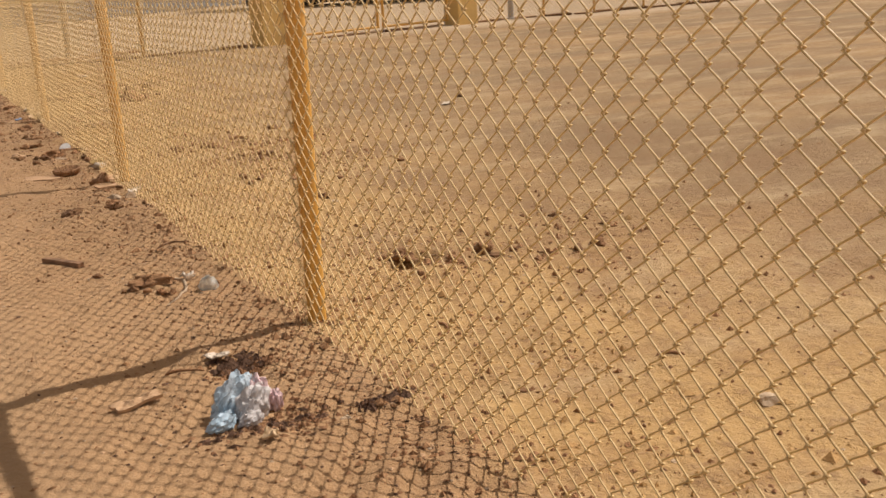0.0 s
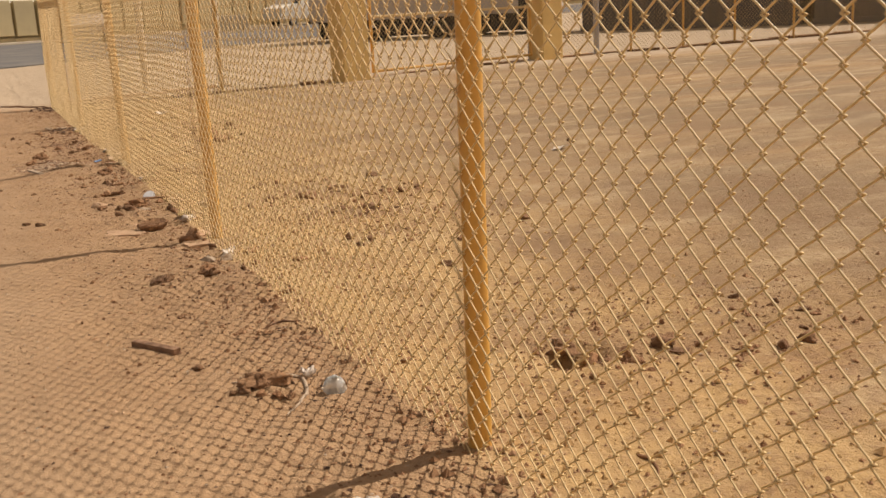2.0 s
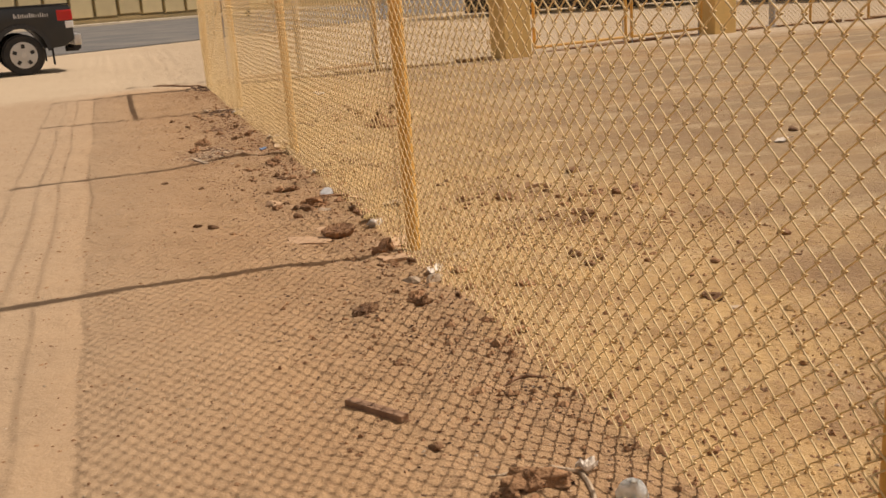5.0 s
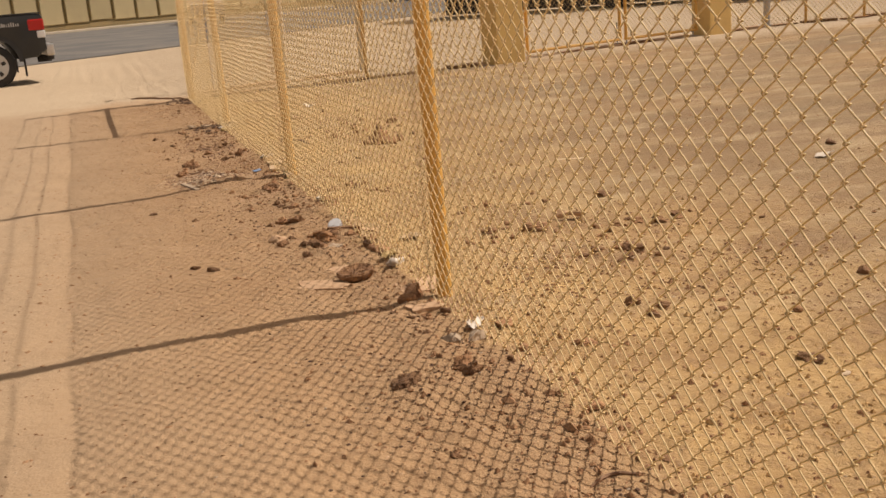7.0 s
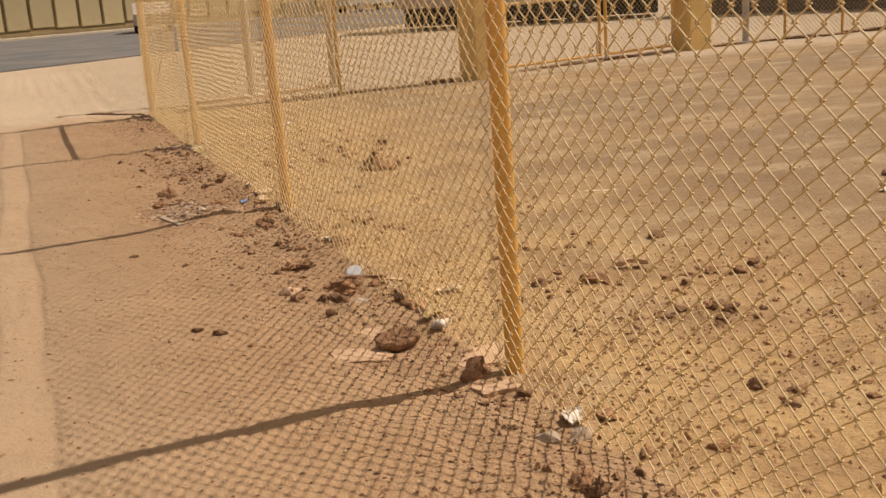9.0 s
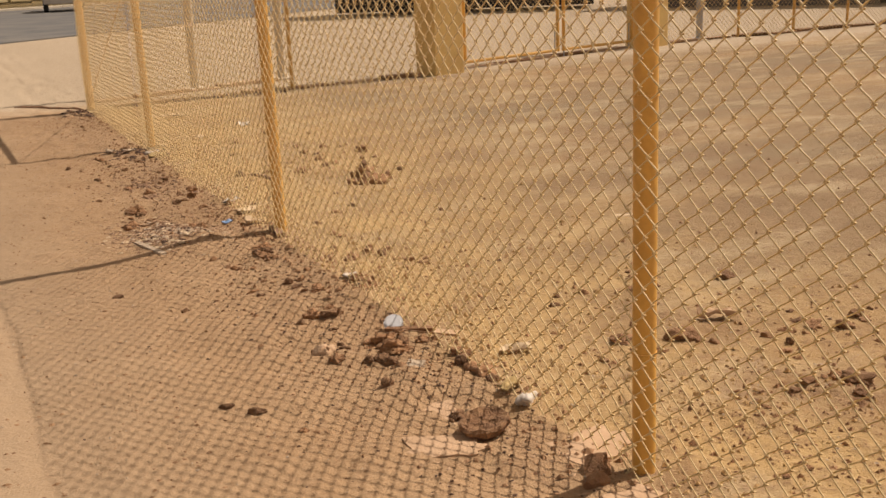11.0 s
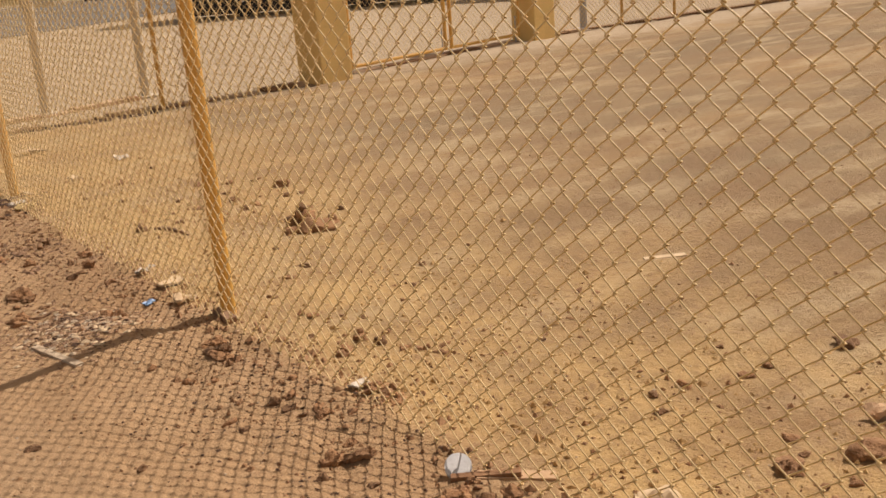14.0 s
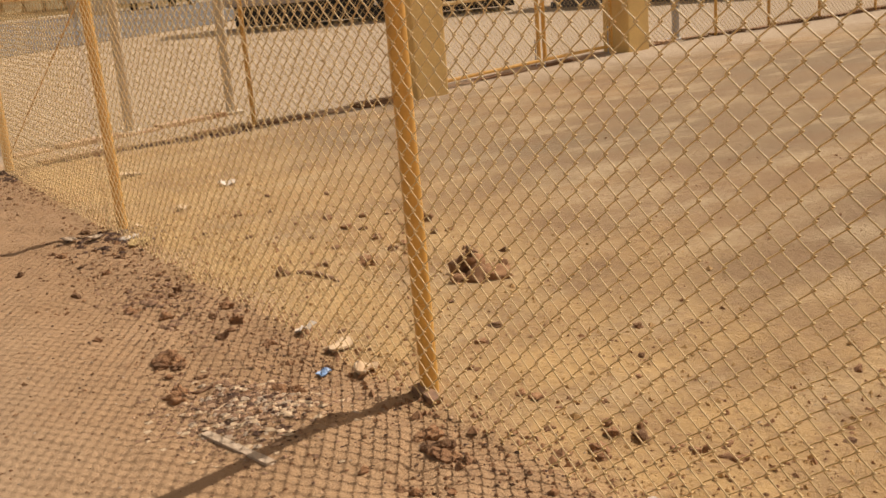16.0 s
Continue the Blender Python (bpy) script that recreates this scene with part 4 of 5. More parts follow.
clod(-0.44, 3.10, 0.028, 0.015)
clod(-0.23, 6.51, 0.096, 0.039)
clod(-0.24, 5.65, 0.062, 0.027)
clod(-0.14, 5.60, 0.052, 0.025)
clod(0.01, 5.57, 0.073, 0.029)
clod(-0.23, 4.88, 0.076, 0.032)
clod(-0.80, 4.25, 0.033, 0.018)
clod(-0.59, 5.49, 0.044, 0.024)
clod(0.61, 4.40, 0.094, 0.032)
clod(0.75, 4.49, 0.046, 0.028)
clod(0.42, 4.25, 0.042, 0.017)
clod(0.57, 4.25, 0.030, 0.024)
clod(0.82, 4.27, 0.104, 0.029)
clod(0.90, 4.18, 0.054, 0.020)
clod(1.10, 4.09, 0.057, 0.022)
clod(1.13, 4.00, 0.045, 0.033)
clod(1.33, 4.17, 0.043, 0.023)
clod(1.34, 4.08, 0.076, 0.019)
clod(1.58, 4.08, 0.079, 0.051)
clod(1.56, 4.01, 0.054, 0.021)
clod(0.88, 3.66, 0.058, 0.023)
clod(0.99, 3.63, 0.067, 0.024)
clod(1.04, 3.58, 0.097, 0.044)
clod(0.42, 3.74, 0.031, 0.019)
clod(0.38, 3.85, 0.023, 0.011)
clod(1.30, 3.58, 0.035, 0.018)
clod(0.42, 3.20, 0.031, 0.013)
clod(1.18, 5.12, 0.038, 0.015)
clod(-0.68, 7.95, 0.059, 0.029)
clod(-0.61, 7.91, 0.063, 0.027)
clod(-0.59, 7.73, 0.052, 0.026)
clod(-0.41, 7.32, 0.053, 0.025)
clod(-0.66, 9.28, 0.056, 0.020)
clod(-0.36, 9.08, 0.055, 0.020)
clod(-0.24, 8.46, 0.061, 0.031)
clod(-0.78, 8.51, 0.038, 0.020)
clod(-0.77, 10.07, 0.056, 0.017)
clod(-0.19, 10.84, 0.079, 0.025)
clod(-0.24, 9.91, 0.063, 0.022)
clod(-0.24, 6.46, 0.086, 0.045)
clod(0.64, 7.38, 0.070, 0.038)
clod(0.49, 7.21, 0.036, 0.017)
clod(0.69, 7.79, 0.040, 0.024)
clod(0.75, 8.67, 0.123, 0.044)
clod(1.07, 9.74, 0.091, 0.035)
clod(1.04, 9.43, 0.084, 0.031)
clod(1.27, 9.61, 0.065, 0.029)
clod(0.99, 8.80, 0.070, 0.026)
clod(1.05, 9.10, 0.054, 0.024)
clod(0.79, 9.41, 0.055, 0.022)
clod(0.86, 9.77, 0.051, 0.023)
clod(0.50, 9.69, 0.049, 0.022)
clod(0.79, 9.11, 0.046, 0.024)
clod(0.62, 9.09, 0.039, 0.021)
clod(1.13, 10.78, 0.042, 0.027)
clod(0.26, 6.21, 0.061, 0.025)
clod(0.11, 6.11, 0.062, 0.038)
clod(0.33, 6.00, 0.045, 0.018)
clod(0.38, 5.97, 0.030, 0.015)
clod(0.46, 5.90, 0.049, 0.020)
clod(0.67, 6.51, 0.032, 0.016)
clod(1.06, 6.91, 0.039, 0.027)
clod(0.83, 6.66, 0.034, 0.022)
clod(0.26, 6.50, 0.026, 0.015)
clod(0.36, 6.54, 0.031, 0.015)
clod(0.12, 6.37, 0.039, 0.019)
clod(1.32, 5.93, 0.040, 0.021)
clod(0.77, 5.67, 0.039, 0.014)
clod(0.41, 5.80, 0.051, 0.018)
clod(0.10, 7.80, 0.040, 0.018)


def crumple(seed, sx, sy, sz, lean):
    """A crushed film: creased facets at three sizes over a leaning mound."""
    bm = bmesh.new()
    bmesh.ops.create_icosphere(bm, subdivisions=4, radius=1.0)
    off = Vector((seed * 3.1, seed * 1.7, -seed))
    for v in bm.verts:
        d = 0.72
        for scale, depth in ((1.6, 0.34), (3.9, 0.14), (8.5, 0.06)):
            near = noise.voronoi(v.co * scale + off)[0]
            d += depth * (min(near[1] - near[0], 0.7) - 0.2)
        p = v.co * d
        p.x *= 1 + 0.25 * max(0.0, -p.z)
        v.co = Vector((p.x * sx + lean * p.z * sx, p.y * sy, max(p.z * sz + sz * 0.4, -0.012)))
    return bm


def plastic_bag(x, y):
    """A crumpled bag of several slack films, half buried."""
    bag = empty("plastic_bag", (x, y, gh(x, y)), 20, label="crumpled blue and pink plastic bag on the dirt", category="bag")
    for name, ox, oy, size, mat, seed, lean in (
        ("blue_film", -0.005, 0.035, (0.10, 0.07, 0.105), BAGBLUE, 31, 0.35),
        ("pink_film", 0.065, 0.01, (0.055, 0.06, 0.09), BAGPINK, 32, -0.1),
        ("white_film", 0.015, -0.02, (0.08, 0.055, 0.085), BAGWHITE, 33, 0.2),
        ("torn_end", -0.095, -0.02, (0.06, 0.045, 0.04), BAGBLUE, 34, 0.3),
        ("loose_corner", -0.03, -0.07, (0.055, 0.035, 0.04), BAGWHITE, 35, 0.1),
        ("pink_corner", 0.10, -0.025, (0.03, 0.03, 0.05), BAGPINK, 36, 0.0),
    ):
        bm = crumple(seed, *size, lean)
        bmesh.ops.translate(bm, verts=bm.verts[:], vec=(ox, oy, 0))
        smooth(part(name, bm, mat, bag), 32)


plastic_bag(-0.50, -0.68)
flake("paper_scrap", -0.44, -0.20, 0.07, 0.05, WHITE, "dusty white scrap of paper", "paper", 61, 0.012, 20)
flake("husk", -0.755, -0.385, 0.13, 0.045, SLAB, "curled pale dry husk on sand", "husk", 62, 0.009, 8, 0.01)
flake("husk", -0.50, -0.92, 0.05, 0.04, CARD, "curled pale dry husk on sand", "husk", 63, 0.016, 60, 0.006)
stick("twig", (-0.62, -0.20), (-0.50, -0.25), 0.006, CRUMB, "thin dark twig on sand", "twig", 64)
plank("wood_offcut", (-0.745, 1.62), (-0.615, 1.40), 0.035, 0.024, WOOD, "weathered brown stick of wood on sand", "stick", 65)
for k, (x, y, w) in enumerate(((-0.50, 0.78, 0.045), (-0.46, 0.73, 0.04), (-0.41, 0.70, 0.045), (-0.37, 0.68, 0.04), (-0.45, 0.80, 0.07), (-0.38, 0.78, 0.06), (-0.54, 0.80, 0.035))):
    lump("dirt_clod", x, y, w * 0.5, w * 0.45, w * 0.33, CLOD, CLOD_NAMES[0], "clod", 520 + k, None, 3, 0.5)
lump("dirt_clod", -0.43, 0.80, 0.085, 0.045, 0.03, REDEARTH, "crusted low mound of reddish earth", "clod", 590, -15, 4, 0.5)
stick("dry_root", (-0.285, 0.845), (-0.43, 0.545), 0.008, STONE, "pale dry root lying on sand", "root", 66, 0.12)
stick("dry_root", (-0.26, 0.83), (-0.52, 0.92), 0.007, STONE, "pale dry root lying on sand", "root", 67, -0.05)
flake("bone_chip", -0.26, 0.85, 0.06, 0.035, WHITE, "bleached pale chip on sand", "chip", 68, 0.014, 30, 0.012)


def plastic_dome(x, y):
    """A clear dome lid turned on a lathe, lying tilted."""
    prof = [(0.040, 0.0), (0.043, 0.004), (0.039, 0.010), (0.037, 0.022), (0.029, 0.036), (0.012, 0.042), (0.010, 0.050), (0.0, 0.052)]
    n, verts, faces = 20, [], []
    for shell in (0, 1):
        for r, z in prof:
            for k in range(n):
                a = 2 * math.pi * k / n
                rr = max(r - 0.0015 * shell, 0.0004)
                verts.append((rr * math.cos(a), rr * math.sin(a), z - 0.0012 * shell * (z > 0.03)))
    m = len(prof)
    for shell in (0, 1):
        for j in range(m - 1):
            for k in range(n):
                f = [(shell * m + j) * n + k, (shell * m + j) * n + (k + 1) % n, (shell * m + j + 1) * n + (k + 1) % n, (shell * m + j + 1) * n + k]
                faces.append(f if shell == 0 else f[::-1])
    for k in range(n):
        faces.append([k, m * n + k, m * n + (k + 1) % n, (k + 1) % n])
    ob = smooth(part("plastic_dome", raw("plastic_dome", verts, faces), GLASS), 60)
    ob.matrix_basis = pose(x, y, gh(x, y) + 0.006, 12, -8, 30)
    tagged(ob, "clear plastic dome lid lying on sand", "lid")


plastic_dome(-0.225, 0.66)
stick("twig", (-0.235, 1.55), (-0.075, 1.53), 0.007, WOOD, "dark curved twig at the fence foot", "twig", 69, 0.18)
stick("twig", (0.77, -1.03), (0.83, -1.09), 0.008, CRUMB, "thin dark twig on sand", "twig", 70)
stick("twig", (0.36, -0.28), (0.33, -0.42), 0.006, CRUMB, "thin dark twig on sand", "twig", 71)


def crust_clod(x, y, rx, ry, h, rz):
    """A flat cake of dried mud, undercut at its foot, with a raised broken rim."""
    n, verts, faces = 28, [], []
    rings = ((0.70, -0.02), (0.78, 0.25), (0.98, 0.62), (1.03, 0.85), (0.95, 1.0), (0.80, 0.93), (0.5, 0.80), (0.2, 0.78))
    for j, (k, f) in enumerate(rings):
        for i in range(n):
            a = 2 * math.pi * i / n
            out = k * (1 + 0.13 * noise.noise(Vector((2.2 * math.cos(a), 2.2 * math.sin(a), 4.0))) + 0.06 * noise.noise(Vector((6 * math.cos(a), 6 * math.sin(a), 3.0 * f))))
            up = h * (f + (0.16 * noise.noise(Vector((3 * math.cos(a), 3 * math.sin(a), 9.0 + j))) if f > 0.5 else 0))
            verts.append((rx * out * math.cos(a), ry * out * math.sin(a), up))
    for j in range(len(rings) - 1):
        for i in range(n):
            faces.append((j * n + i, j * n + (i + 1) % n, (j + 1) * n + (i + 1) % n, (j + 1) * n + i))
    faces += [tuple(range(n))[::-1], tuple((len(rings) - 1) * n + i for i in range(n))]
    ob = part("mud_cake", raw("mud_cake", verts, faces), CLOD)
    ob.matrix_basis = pose(x, y, gh(x, y) - 0.004, 4, -3, rz)
    tagged(ob, "flat crusted cake of brown dried mud", "clod")


crust_clod(-0.27, 3.96, 0.095, 0.075, 0.06, 20)
for k, (x, y, w, d, rz, c) in enumerate(((-0.30, 4.22, 0.2, 0.15, 30, SLAB), (-0.44, 3.90, 0.24, 0.15, -25, SLAB), (-0.02, 3.70, 0.26, 0.2, 10, SLAB), (-0.225, 4.59, 0.075, 0.06, 50, STONE), (-0.12, 3.35, 0.14, 0.1, 10, SLAB))):
    flake("paving_fragment", x, y, w, d, c, "flat pale fragment of concrete in the dirt", "fragment", 80 + k, 0.004, rz, 0.016, 1.0)
lump("stone", -0.474, 4.92, 0.055, 0.04, 0.03, SLAB, "smooth pinkish stone on sand", "stone", 541, 30, 3, 0.25)
lump("broken_brick", -0.12, 3.53, 0.05, 0.045, 0.045, CLOD, "broken brown brick piece at the post foot", "brick", 542, 40, 2, 0.35)
lump("broken_brick", -0.17, 3.46, 0.045, 0.035, 0.03, CLOD, "broken brown brick piece at the post foot", "brick", 543, 10, 2, 0.35)
lump("plastic_wrap", -0.03, 4.08, 0.045, 0.03, 0.03, WHITE, "crumpled dusty white plastic wrap", "plastic", 90, 20, 3, 0.6)
flake("plastic_wrap", -0.04, 2.93, 0.09, 0.06, WHITE, "crumpled dusty white plastic wrap", "plastic", 91, 0.016, 60, 0.006)
flake("plastic_wrap", -0.02, 5.76, 0.08, 0.06, WHITE, "crumpled dusty white plastic wrap", "plastic", 92, 0.016, 10, 0.006)
flake("dry_leaf", -0.03, 4.20, 0.09, 0.045, DRYGRASS, "curled yellow dry leaf", "leaf", 93, 0.016, 10, 0.003)
flake("cardboard_piece", 0.19, 4.53, 0.12, 0.08, CARD, "pale torn cardboard piece on sand", "cardboard", 94, 0.016, -30, 0.005)
lump("stone", -0.182, 2.84, 0.045, 0.035, 0.03, STONE, "small pale stone lying on sand", "stone", 544, 0, 2, 0.3)
lump("stone", -0.085, 2.80, 0.05, 0.03, 0.03, STONE, "small pale stone lying on sand", "stone", 545, 40, 2, 0.3)


def bottle_cap(x, y):
    """A round flat lid standing on its edge."""
    bm = bmesh.new()
    tube(bm, (0, -0.008, 0.038), (0, 0.008, 0.038), 0.042, 24)
    tube(bm, (0, -0.012, 0.038), (0, -0.007, 0.038), 0.034, 24)
    ob = part("plastic_disc", bm, GREYP)
    ob.matrix_basis = pose(x, y, gh(x, y) - 0.002, -52, 0, -35)
    tagged(ob, "grey round plastic lid leaning in the dirt", "lid")


bottle_cap(-0.13, 5.02)
plank("plastic_strip", (-0.10, 4.97), (0.08, 4.82), 0.05, 0.012, SLAB, "pale flat strip lying under the fence", "strip", 97)
# dark plank laid in place of the strip of shadow by the lid
plank("wood_offcut", (-0.16, 5.02), (0.0, 4.88), 0.03, 0.022, CRUMB, "dark strip at the fence foot", "stick", 98)
for k, (x, y, w) in enumerate(((-0.045, 4.53, 0.06), (-0.04, 4.46, 0.05), (-0.02, 4.40, 0.07), (-0.03, 4.32, 0.05), (-0.02, 4.62, 0.05))):
    lump("dirt_clod", x, y, w * 0.5, w * 0.75, w * 0.4, CLOD, "crusted clod of earth along the fence foot", "clod", 580 + k, 8, 3, 0.5)
flake("concrete_shard", 1.075, 4.37, 0.14, 0.055, SLAB, "pale flat slab shard resting on clods", "fragment", 100, 0.022, -20, 0.014)
plank("plastic_strip", (1.815, 6.11), (1.99, 6.0), 0.045, 0.008, CARD, "pale flat strip lying on the sand", "strip", 101)
for k, (x, y, z, w) in enumerate(((0.98, 7.98, 0, 0.085), (1.08, 7.96, 0, 0.09), (1.18, 8.04, 0, 0.06), (1.06, 8.14, 0, 0.1), (0.90, 8.02, 0, 0.05), (1.04, 8.06, 0.06, 0.07), (1.03, 8.08, 0.115, 0.045))):
    lump("dirt_clod", x, y, w * 0.85, w * 0.7, w * 0.7, CLOD, "brown clod in a small heap of earth", "clod", 550 + k, None, 3, 0.55).location.z += z
plank("wood_offcut", (-0.775, 7.22), (-0.71, 6.80), 0.036, 0.012, STONE, "pale flat wooden lath on the dirt", "lath", 104)
flake("blue_scrap", -0.18, 7.44, 0.055, 0.04, BLUE, "faded blue plastic scrap", "plastic", 105, 0.008, 30)
flake("cardboard_piece", -0.045, 7.34, 0.14, 0.06, CARD, "pale folded cardboard piece by the fence", "cardboard", 106, 0.022, 40, 0.012)
flake("cardboard_piece", 0.0, 7.63, 0.13, 0.07, CARD, "pale folded cardboard piece by the fence", "cardboard", 107, 0.014, 15, 0.01)
flake("paper_scrap", -0.015, 7.92, 0.12, 0.05, WHITE, "dusty white scrap of paper", "paper", 108, 0.018, 25)
plank("steel_shim", (-0.03, 6.97), (-0.02, 6.84), 0.05, 0.03, WOOD, "dark block against the post foot", "block", 109)
flake("dry_leaf", -0.05, 10.2, 0.1, 0.06, DRYGRASS, "curled yellow dry leaf", "leaf", 111, 0.02, 25)
stick("twig", (-0.55, 7.58), (-0.72, 7.62), 0.008, WOOD, "dark curved twig in the dirt", "twig", 112)
stick("wood_offcut", (0.38, 8.78), (0.47, 8.49), 0.016, WOOD, "dark strip at the fence foot", "stick", 113)
stick("branch", (-0.74, 14.93), (-0.05, 14.1), 0.02, WOOD, "thin brown branch at the corner post", "branch", 114, 0.03)


def scattered(name, label, category, seed, n, place, size, mat, flat=0.7):
    """Many tiny crumbs in one mesh; place(rnd) gives a spot or None."""
    rnd = random.Random(seed)
    xs, ys, ss = [], [], []
    while len(xs) < n:
        p = place(rnd)
        if p is None:
            continue
        xs.append(p[0])
        ys.append(p[1])
        ss.append(size * min(math.exp(rnd.gauss(0, 0.5)), 1.8))
    zs = ground_height(np.array(xs), np.array(ys))
    octa = [(1, 0, 0), (0, 1, 0), (-1, 0, 0), (0, -1, 0), (0, 0, 1), (0, 0, -0.4)]
    tris = [(0, 1, 4), (1, 2, 4), (2, 3, 4), (3, 0, 4), (1, 0, 5), (2, 1, 5), (3, 2, 5), (0, 3, 5)]
    verts, faces = [], []
    for x, y, z, s in zip(xs, ys, zs, ss):
        a, k = rnd.uniform(0, 6.28), len(verts)
        ca, sa, e = math.cos(a), math.sin(a), rnd.uniform(0.4, 1.0)
        for ox, oy, oz in octa:
            ox, oy, oz = ox * rnd.uniform(0.7, 1.3), oy * e * rnd.uniform(0.7, 1.3), oz * flat * rnd.uniform(0.6, 1.3)
            verts.append((x + s * (ox * ca - oy * sa), y + s * (ox * sa + oy * ca), z + s * (oz + 0.15 * flat)))
        faces += [tuple(k + i for i in t) for t in tris]
    ob = part(name, raw(name, verts, faces), mat)
    return tagged(ob, label, category, kind="stuff")


def strewn_clods(seed, n, x0, x1, y0, y1, big):
    """More clods lying loose in a stretch of ground."""
    rnd = random.Random(seed)
    for _ in range(n):
        w = big * math.exp(rnd.gauss(0, 0.35))
        clod(rnd.uniform(x0, x1), rnd.uniform(y0, y1), w, w * rnd.uniform(0.5, 0.75))


strewn_clods(71, 34, -0.5, -0.08, 4.2, 6.6, 0.042)
strewn_clods(72, 22, -0.55, -0.12, 7.6, 10.4, 0.045)
strewn_clods(73, 18, 0.05, 0.5, 5.8, 7.4, 0.035)
strewn_clods(74, 26, 0.5, 1.7, 2.4, 5.0, 0.035)
strewn_clods(75, 26, 0.3, 1.5, 8.2, 10.6, 0.05)
strewn_clods(76, 22, 0.5, 1.7, 0.1, 0.95, 0.038)
strewn_clods(78, 5, -0.72, -0.38, 7.18, 7.45, 0.055)
strewn_clods(79, 4, -0.8, -0.5, 7.45, 7.9, 0.045)
strewn_clods(77, 14, -0.3, 0.02, 2.4, 3.4, 0.032)


def along_fence(rnd):
    x, y = rnd.gauss(-0.22, 0.3), rnd.uniform(-2.6, 13.8)
    patch = float(value_noise(y * 1.3, 3.0, 41))
    return (x, y) if rnd.random() < 0.45 + 0.5 * patch and x < 0.5 else None


def in_yard(rnd):
    x, y = rnd.uniform(0.02, 4.5), rnd.uniform(-2.6, 11.0)
    d = math.exp(-(((x - 0.95) / 0.8) ** 2 + ((y - 0.5) / 0.8) ** 2)) + 0.9 * math.exp(-(((x - 1.0) / 0.7) ** 2 + ((y - 3.7) / 1.3) ** 2)) + 0.22 * math.exp(-((x - 0.5) / 0.6) ** 2) + 0.025
    d *= 0.6 + 0.6 * float(value_noise(x * 2.2, y * 2.2, 43))
    return (x, y) if rnd.random() < d else None


def on_path(rnd):
    return rnd.uniform(-2.6, -0.1), rnd.uniform(-2.6, 13.5)


def in_heap(rnd):
    return rnd.gauss(-0.6, 0.14), rnd.gauss(7.3, 0.2)


scattered("dirt_crumbs", "dark crumbs of earth strewn along the fence", "crumbs", 1, 2400, along_fence, 0.0058, CRUMB)
scattered("dirt_crumbs", "brown crumbs of earth strewn over the yard", "crumbs", 2, 5500, in_yard, 0.0055, CRUMB)
scattered("dirt_crumbs", "small brown lumps of earth strewn over the yard", "crumbs", 13, 1100, in_yard, 0.0095, CLOD, 0.8)
scattered("dirt_crumbs", "brown crumbs of earth strewn along the fence", "crumbs", 3, 1600, along_fence, 0.0085, CLOD)
scattered("dirt_crumbs", "fine brown crumbs on the path", "crumbs", 4, 3600, on_path, 0.0048, CRUMB, 0.5)
scattered("dirt_crumbs", "flat chips of earth on the path", "crumbs", 14, 1600, on_path, 0.008, REDEARTH, 0.35)
scattered("gravel", "small pale gravel on the sand", "gravel", 5, 2400, on_path, 0.0045, STONE, 0.5)
scattered("gravel", "small pale gravel on the sand", "gravel", 6, 900, in_yard, 0.005, STONE, 0.5)
scattered("leaf_litter", "dry leaf and bark litter in a low heap", "litter", 7, 1300, in_heap, 0.009, WOOD, 0.35)
scattered("leaf_litter", "pale dry leaf litter in a low heap", "litter", 8, 60, in_heap, 0.011, CARD, 0.3)
scattered("leaf_litter", "brown litter beside the fence foot", "litter", 9, 160, lambda r: (r.gauss(-0.35, 0.12), r.gauss(8.9, 0.35)), 0.016, WOOD, 0.4)
scattered("bag_litter", "dark rotten litter strewn round the plastic bag", "litter", 10, 420, lambda r: (r.gauss(-0.42, 0.1), r.gauss(-0.79, 0.06)), 0.0075, CRUMB, 0.5)
scattered("bag_litter", "dark rotten litter in a shallow hole", "litter", 11, 320, lambda r: (r.gauss(-0.37, 0.045), r.gauss(-0.29, 0.03)), 0.008, CRUMB, 0.7)
scattered("bag_litter", "dark rotten litter by the fence foot", "litter", 12, 200, lambda r: (r.gauss(-0.11, 0.05), r.gauss(-0.83, 0.018)), 0.009, DARKLEAF, 0.6)


def yard_edge(rnd):
    x, y = 0.02 + abs(rnd.gauss(0, 0.75)), rnd.uniform(-2.6, 12.5)
    return (x, y) if rnd.random() < 0.5 + 0.6 * float(value_noise(x * 1.9, y * 1.9, 47)) else None


def fence_foot(rnd):
    x, y = -abs(rnd.gauss(0.0, 0.16)) + 0.05, rnd.uniform(-2.6, 13.6)
    return (x, y) if rnd.random() < 0.55 + 0.5 * float(value_noise(y * 2.1, 1.0, 49)) else None


scattered("dirt_crumbs", "loose yellow crumbs of earth inside the fence", "crumbs", 21, 5000, yard_edge, 0.0075, EARTH, 0.75)
scattered("dirt_crumbs", "small yellow lumps of earth inside the fence", "crumbs", 22, 500, yard_edge, 0.014, EARTH, 0.7)
scattered("dirt_crumbs", "broken brown earth along the fence foot", "crumbs", 23, 1500, fence_foot, 0.0095, REDEARTH, 0.7)
scattered("dirt_crumbs", "lumps of earth along the fence foot", "crumbs", 24, 200, fence_foot, 0.017, REDEARTH, 0.65)
scattered("bag_litter", "dark rotten leaves heaped behind the plastic bag", "litter", 25, 260, lambda r: (r.gauss(-0.40, 0.036), r.gauss(-0.245, 0.024)), 0.012, DARKLEAF, 0.55)
scattered("bag_litter", "torn brown leaves round the plastic bag", "litter", 26, 120, lambda r: (r.gauss(-0.47, 0.10), r.gauss(-0.80, 0.035)), 0.013, DARKLEAF, 0.4)
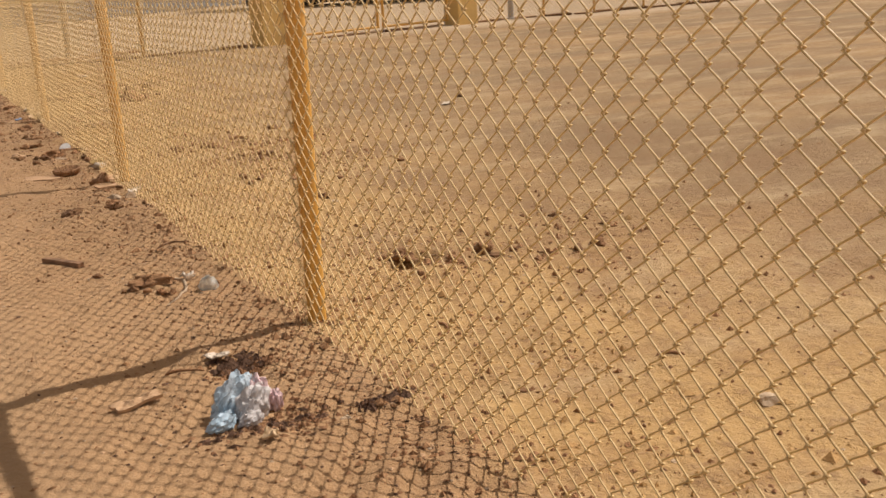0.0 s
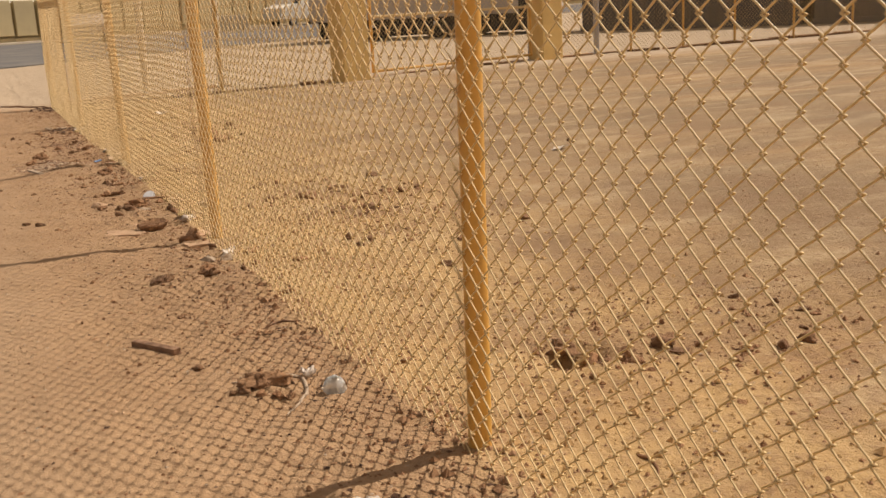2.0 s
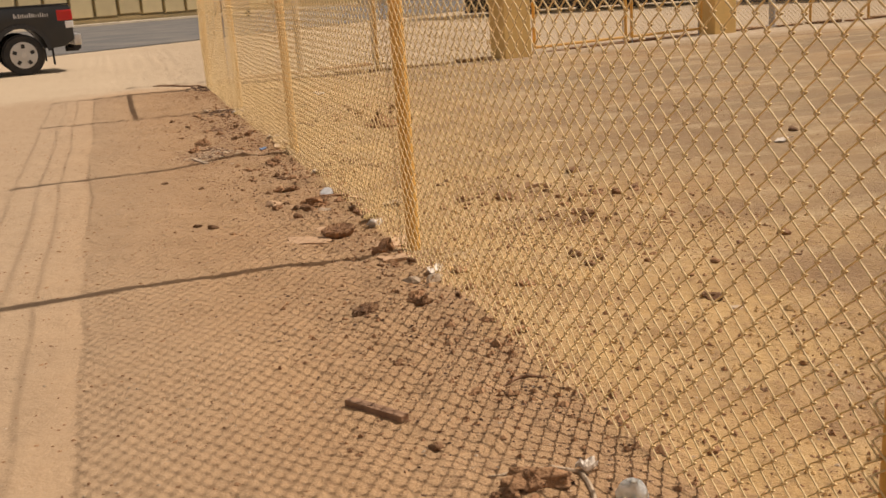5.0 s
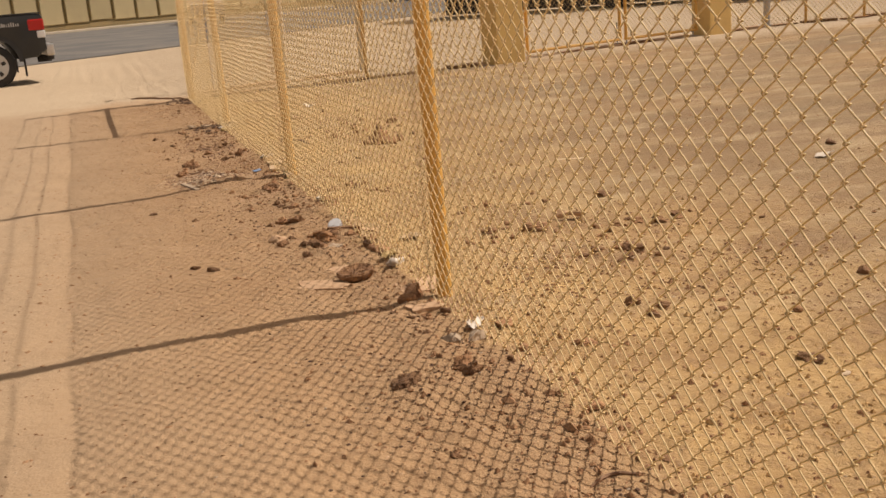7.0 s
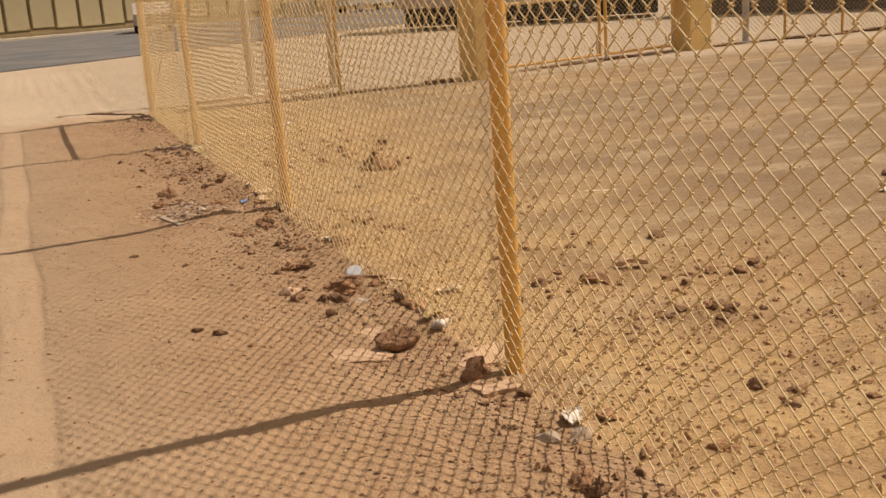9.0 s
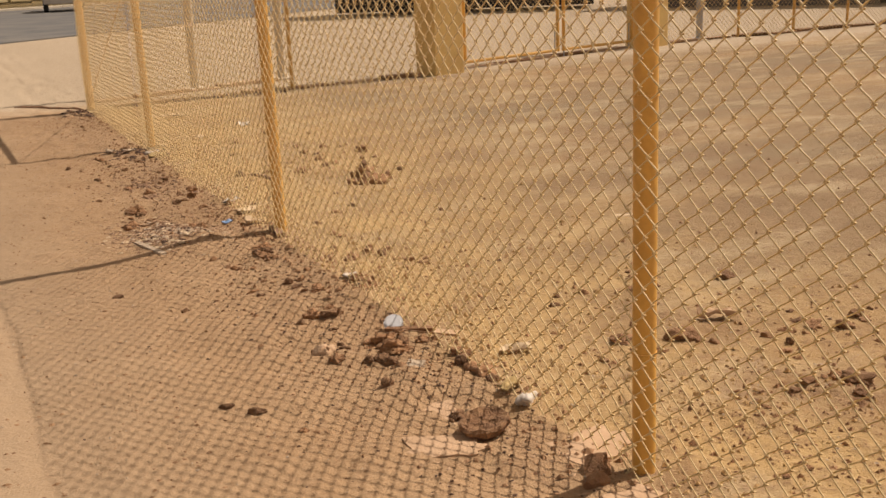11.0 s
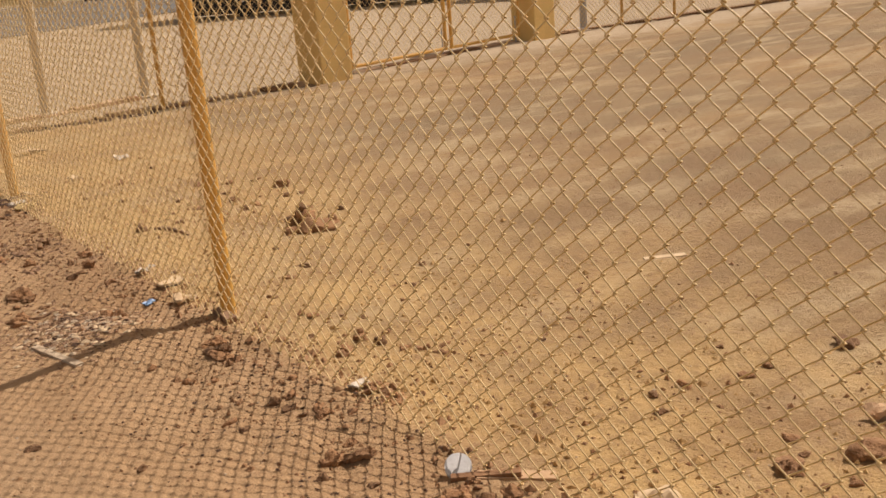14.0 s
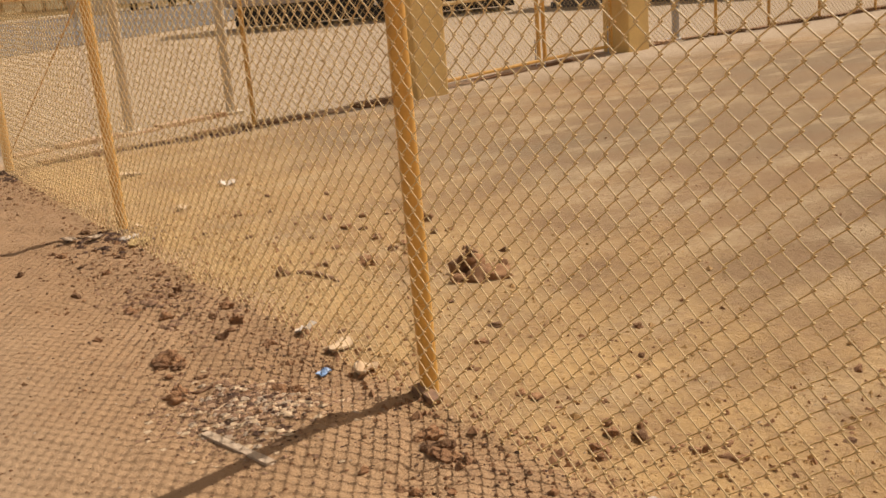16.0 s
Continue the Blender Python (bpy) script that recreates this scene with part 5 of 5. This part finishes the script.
scattered("leaf_litter", "dark torn leaves and shreds at the fence foot", "litter", 27, 160, lambda r: (r.gauss(-0.08, 0.16), r.gauss(10.45, 0.16)), 0.02, DARKLEAF, 0.3)
for k, (x, y, w, mat, label, category) in enumerate((
    (-0.03, 10.36, 0.11, WHITE, "crumpled dusty plastic shred at the fence foot", "plastic"),
    (-0.20, 10.52, 0.11, STONE, "dusty grey-green scrap of sacking", "scrap"),
    (0.03, 10.22, 0.09, DRYGRASS, "curled yellow dry leaf", "leaf"),
    (-0.33, 10.62, 0.12, STONE, "dusty grey-green scrap of sacking", "scrap"),
    (0.10, 10.62, 0.10, CARD, "crumpled dusty plastic shred at the fence foot", "plastic"),
)):
    flake("litter_scrap", x, y, w, w * 0.5, mat, label, category, 130 + k, 0.014, 35 * k, 0.005)


# chips of leaf and bark over the heap, and what lies by the far corner
for seed, n, mat, label in ((31, 170, CARD, "pale torn leaves over a litter heap"), (32, 150, SLAB, "pinkish chips of bark over a litter heap"), (33, 120, STONE, "grey chips of bark over a litter heap"), (34, 110, DARKLEAF, "dark rotten leaves over a litter heap")):
    scattered("leaf_litter", label, "litter", seed, n, lambda r: (r.gauss(-0.56, 0.13), r.gauss(7.22, 0.16)), 0.014, mat, 0.3)
scattered("leaf_litter", "dark dry weeds along the far fence foot", "litter", 35, 220, lambda r: (r.uniform(0.3, 2.4), 14.02 + r.gauss(0, 0.06)), 0.03, DARKLEAF, 0.5)
scattered("leaf_litter", "dark litter at the corner post foot", "litter", 36, 90, lambda r: (r.gauss(-0.1, 0.1), r.gauss(13.6, 0.15)), 0.022, DARKLEAF, 0.4)
# two clods added on the rim of the yard hole to shade it
clod(0.76, 0.58, 0.09, 0.05)
clod(0.67, 0.66, 0.11, 0.05)
clod(0.98, 0.44, 0.08, 0.06)
flake("paper_scrap", 3.25, 4.95, 0.14, 0.08, WHITE, "dusty white scrap of paper", "paper", 141, 0.016, 30)
flake("paper_scrap", 0.66, 12.55, 0.3, 0.1, CARD, "pale torn paper lying in the yard", "paper", 142, 0.02, 10)
flake("paper_scrap", 0.54, 10.92, 0.16, 0.08, CARD, "pale torn paper lying in the yard", "paper", 143, 0.018, 50)
flake("paper_scrap", 1.11, 11.5, 0.14, 0.1, WHITE, "dusty white scrap of paper", "paper", 144, 0.025, -20)
clod(3.55, 5.25, 0.09, 0.05)
clod(1.283, 6.0, 0.045, 0.03)


def beside_fence(rnd):
    return -0.03 - abs(rnd.gauss(0, 0.42)), rnd.uniform(-2.4, 9.5)


scattered("dirt_crumbs", "dark chips of earth and bark beside the fence", "crumbs", 41, 2200, beside_fence, 0.006, DARKLEAF, 0.4)
scattered("gravel", "pale chips of stone and husk beside the fence", "gravel", 42, 1300, beside_fence, 0.006, SLAB, 0.45)
